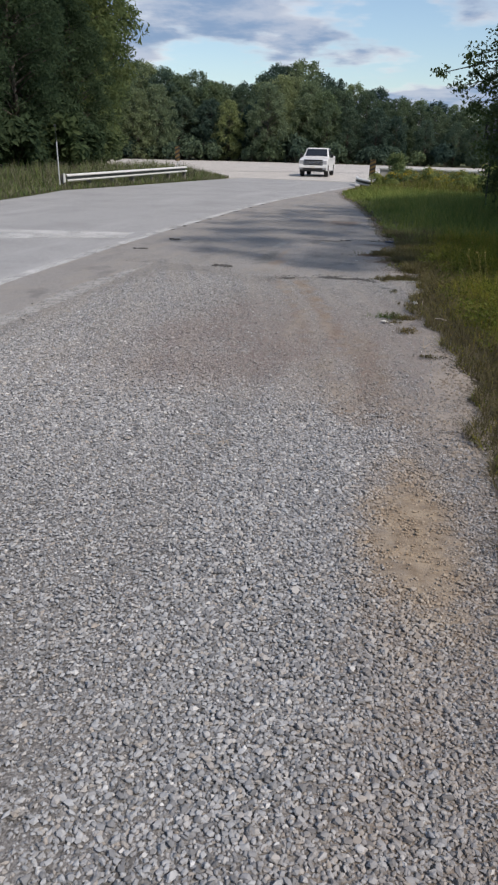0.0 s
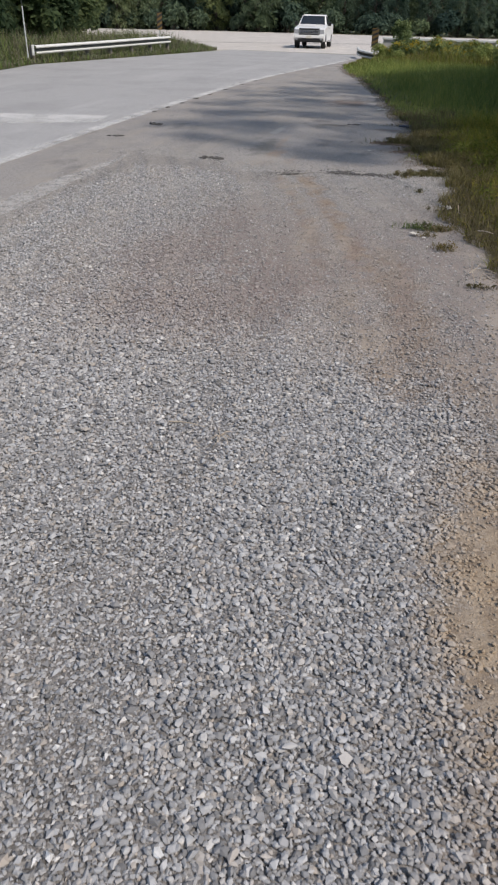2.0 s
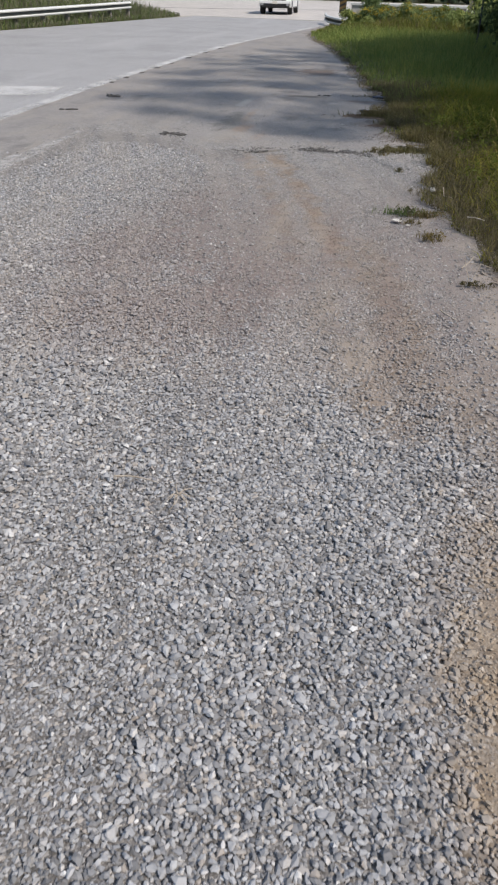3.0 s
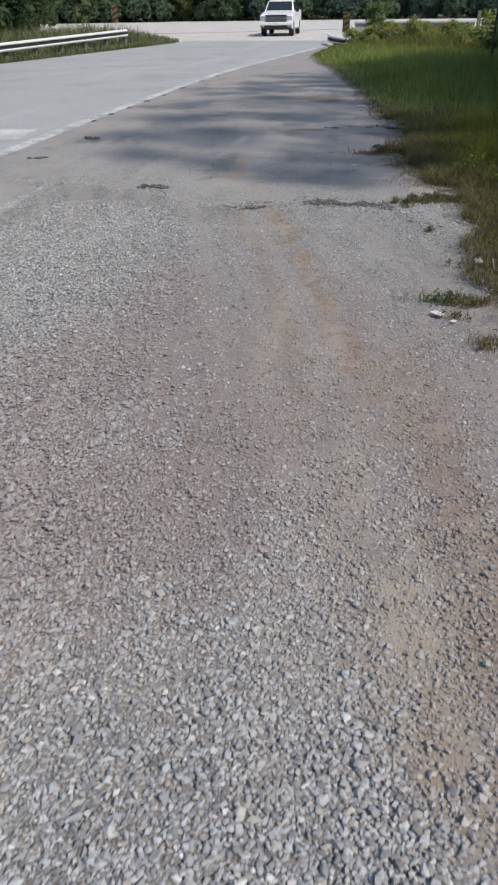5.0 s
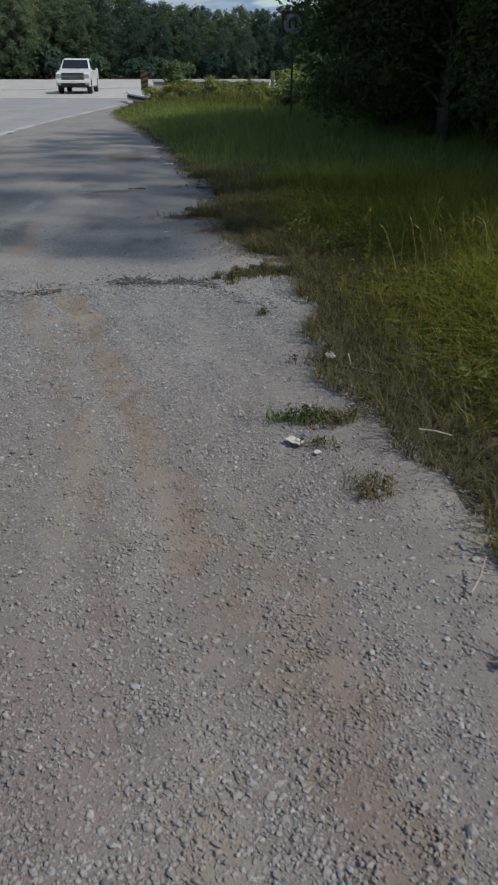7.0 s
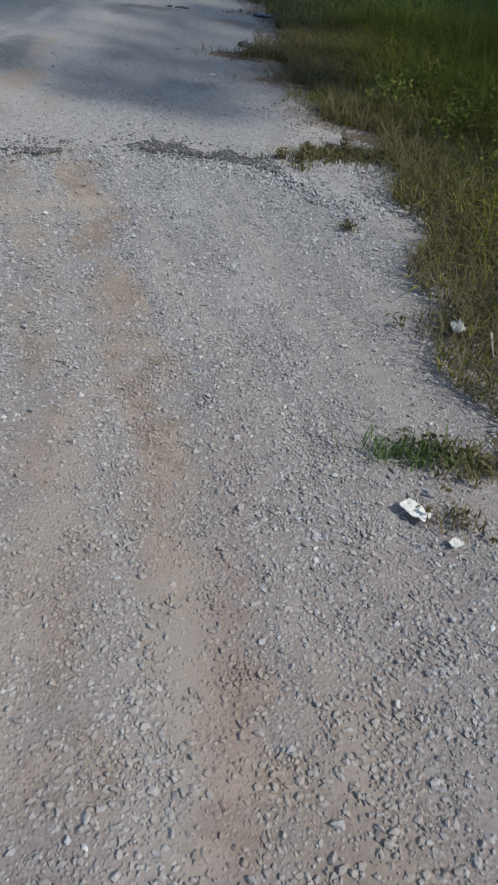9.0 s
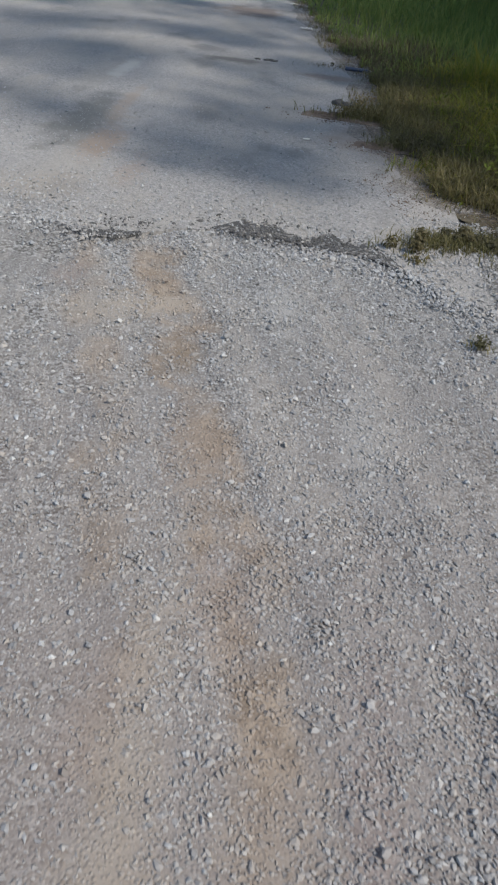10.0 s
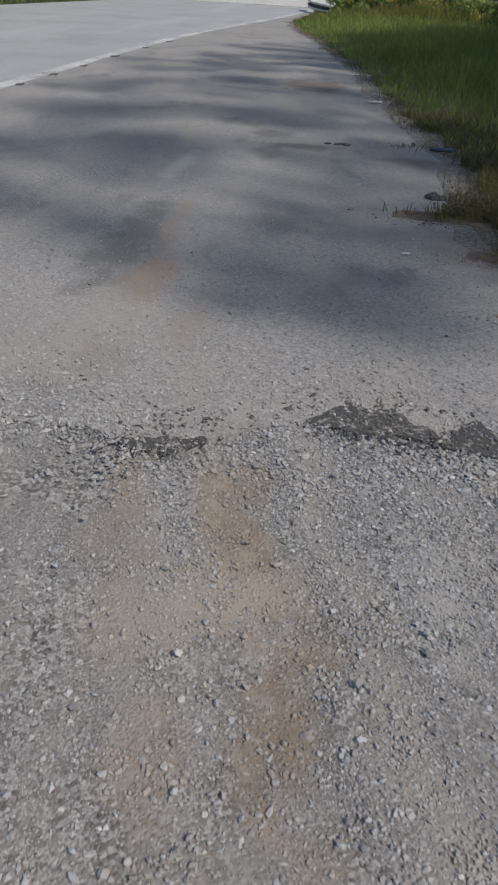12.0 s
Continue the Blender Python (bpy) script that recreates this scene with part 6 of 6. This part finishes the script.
twig(spin(0.0, 4.10, 0.006), [(-0.012, 0.035, 0.004), (0.0, 0.012, 0.006), (0.004, -0.012, 0.005), (0.014, -0.03, 0)], 0.0028, "short pale straw lying on bare clay")


def straw_tuft(m, count, reach, label, seed):
    """A few dry straws fanning out from a crushed root."""
    r = random.Random(seed)
    ob = thing("straw_tuft", m, label, "dry grass")
    for i in range(count):
        a = -2.3 + 1.9 * i / (count - 1) + r.uniform(-0.25, 0.25) + (2.6 if i % 4 == 3 else 0.0)
        far_ = reach * r.uniform(0.6, 1.1)
        c, s_ = math.cos(a), math.sin(a)
        bm = bmesh.new()
        bent_tube(bm, [(0.004 * c, 0.004 * s_, 0.004), (0.4 * far_ * c, 0.4 * far_ * s_, 0.012 + 0.008 * r.random()), (0.75 * far_ * c + 0.006, 0.75 * far_ * s_, 0.010), (far_ * c, far_ * s_ - 0.006, 0.002)], 0.0026, 0.0012, 5)
        part("straw", bm, M_TWIG, ob)
    return ob


straw_tuft(spin(-0.64, 2.735, 0.010), 9, 0.085, "small tuft of dry straw lying among coarse gravel", 4)


def weed(m, count, spread, height, mat, label, seed, leaf=M_DRY):
    """A low tuft of weeds."""
    r = np.random.default_rng(seed)
    ob = thing("weed_tuft", m, label, "weed", "weed tufts")
    q = r.normal(0, 1, (count, 2)) * np.array(spread)
    b = blades("blade_tuft", q, 0.62 * height * r.uniform(0.3, 1.1, count), 0.005 * r.uniform(0.6, 1.4, count), 1.0, mat)
    b.parent = ob
    b["kind"] = "stuff"
    v, f = leaf_cloud([(x, y, height * 0.35) for x, y in q[:6]], [height * 0.4] * 6, count // 2, 0.012, r, 0.7)
    c = new("leaves", array_mesh("leaves", v, f, leaf))
    c.parent = ob
    c["kind"] = "stuff"
    return ob


weed(spin(0.25, 7.14), 260, (0.10, 0.035), 0.12, M_GRASSD, "low olive weed tuft growing in the gravel", 1, M_OLIVE)
weed(spin(0.42, 7.12), 200, (0.07, 0.04), 0.11, M_DRY, "low dull weed tuft growing in the gravel", 2)
weed(spin(0.30, 6.87), 70, (0.04, 0.03), 0.08, M_DRY, "small dry weed beside the paper litter", 3)
weed(spin(0.70, 5.42), 130, (0.055, 0.025), 0.045, M_DRY, "flat dry weed at the gravel edge", 4)
weed(spin(0.46, 6.45), 160, (0.06, 0.06), 0.10, M_DRY, "dry grass clump at the gravel edge", 5)
weed(spin(0.50, 7.95), 200, (0.07, 0.06), 0.12, M_DRY, "dry grass clump at the gravel edge", 6)
weed(spin(0.22, 8.90), 60, (0.03, 0.03), 0.07, M_OLIVE, "tiny dull green weed in the gravel", 7)
weed(spin(0.24, 10.02, 0, 0.4), 1100, (0.15, 0.07), 0.11, M_OLIVE, "matted dry grass on the asphalt's edge", 8)
weed(spin(0.06, 9.73), 50, (0.03, 0.03), 0.06, M_OLIVE, "tiny dull weed at the asphalt's corner", 17)
weed(spin(0.50, 10.06, 0, 0.15), 900, (0.13, 0.06), 0.10, M_OLIVE, "matted dry grass on the asphalt's edge", 9)
weed(spin(-0.12, 12.62, 0.02), 500, (0.16, 0.05), 0.16, M_OLIVE, "dry grass growing on a ridge of earth", 10)
weed(spin(0.14, 11.85, 0.02), 420, (0.10, 0.05), 0.15, M_OLIVE, "dry grass growing on a ridge of earth", 14)
weed(spin(0.10, 12.95), 600, (0.16, 0.10), 0.26, M_OLIVE, "olive grass clump beside the asphalt", 15)
weed(spin(0.30, 11.4), 260, (0.14, 0.08), 0.16, M_GRASS, "green grass clump on the asphalt's edge", 11)
weed(spin(-2.35, 34.3), 300, (0.35, 0.2), 0.35, M_DRY, "dry grass clump at the road's edge", 12)
weed(spin(-0.25, 15.0), 200, (0.2, 0.08), 0.08, M_DRY, "flattened brown grass on the asphalt", 13)


def mound(m, size, label, seed):
    """A low ridge of loose earth with uneven flanks."""
    ob = thing("earth_ridge", m, label, "dirt", "earth ridges")
    bm = bmesh.new()
    bmesh.ops.create_grid(bm, x_segments=36, y_segments=18, size=1.0)
    for v in bm.verts:
        x, y = v.co.x, v.co.y
        f = max(0.0, 1 - x * x) * max(0.0, 1 - (y * (1 + 0.25 * noise.noise((x * 3, seed, 0)))) ** 2) ** 1.3
        z_ = size[2] * f * (0.55 + 0.9 * noise.noise((x * 3.1, y * 2.2, seed)) + 0.5 * noise.noise((x * 11, y * 7, seed)))
        v.co = Vector((x * size[0], y * size[1] + 0.25 * size[1] * noise.noise((x * 2.2, 0, seed)), max(-0.004, z_) - 0.003 * (f < 0.02)))
    out = bmesh.ops.extrude_face_region(bm, geom=bm.faces[:])
    for v in [g for g in out["geom"] if isinstance(g, bmesh.types.BMVert)]:
        v.co.z = -0.012
    bmesh.ops.recalc_face_normals(bm, faces=bm.faces[:])
    part("body", bm, M_EARTH, ob)
    return ob


mound(spin(-0.22, 12.62, 0.0, -0.10), (0.40, 0.10, 0.05), "low ridge of brown earth on the old asphalt", 1)
mound(spin(0.06, 11.83, 0.0, -0.25), (0.28, 0.09, 0.045), "low ridge of brown earth on the old asphalt", 2)


def chunk(m, size, label, seed, mat=M_TAR):
    r = random.Random(seed)
    ob = thing("asphalt_lump", m, label, "debris", "asphalt lumps")
    for k in range(8):
        bm = bmesh.new()
        bmesh.ops.create_icosphere(bm, subdivisions=2, radius=1.0)
        o = Vector((r.uniform(-1, 1) * size[0], r.uniform(-1, 1) * size[1], 0))
        for v in bm.verts:
            w_ = 1 + 0.7 * noise.noise(v.co * 1.9 + Vector((seed, k, 0)))
            v.co = Vector((v.co.x * size[0] * 0.30 * w_, v.co.y * size[1] * 0.42 * w_, v.co.z * size[2] * w_)) + o
        part("lump", bm, mat, ob)
    return ob


chunk(spin(-2.60, 10.32, 0.01), (0.16, 0.05, 0.022), "dark crumbled asphalt debris", 1)
chunk(spin(-4.61, 11.9, 0.008), (0.11, 0.04, 0.012), "dark crumbled asphalt debris", 2)
chunk(spin(-4.46, 13.5, 0.008), (0.10, 0.05, 0.03), "dark asphalt lump on the road edge", 3)
chunk(spin(-0.25, 13.15, 0.008), (0.10, 0.05, 0.03), "dark asphalt lump near the grass", 4)
chunk(spin(-1.05, 14.9, 0.006), (0.10, 0.03, 0.010), "low dark asphalt crumbs", 5)
for i, (y, k) in enumerate(((15.4, 0.7), (16.3, 0.9), (17.3, 0.8), (18.4, 1.0), (19.6, 0.8), (21.2, 1.1), (23.0, 0.9), (24.6, 1.0))):
    chunk(spin(float(fog(y)) + 0.14, y, 0.005), (0.05 * k, 0.09 * k, 0.012), "dark asphalt crumbs along the painted edge line", 11 + i)
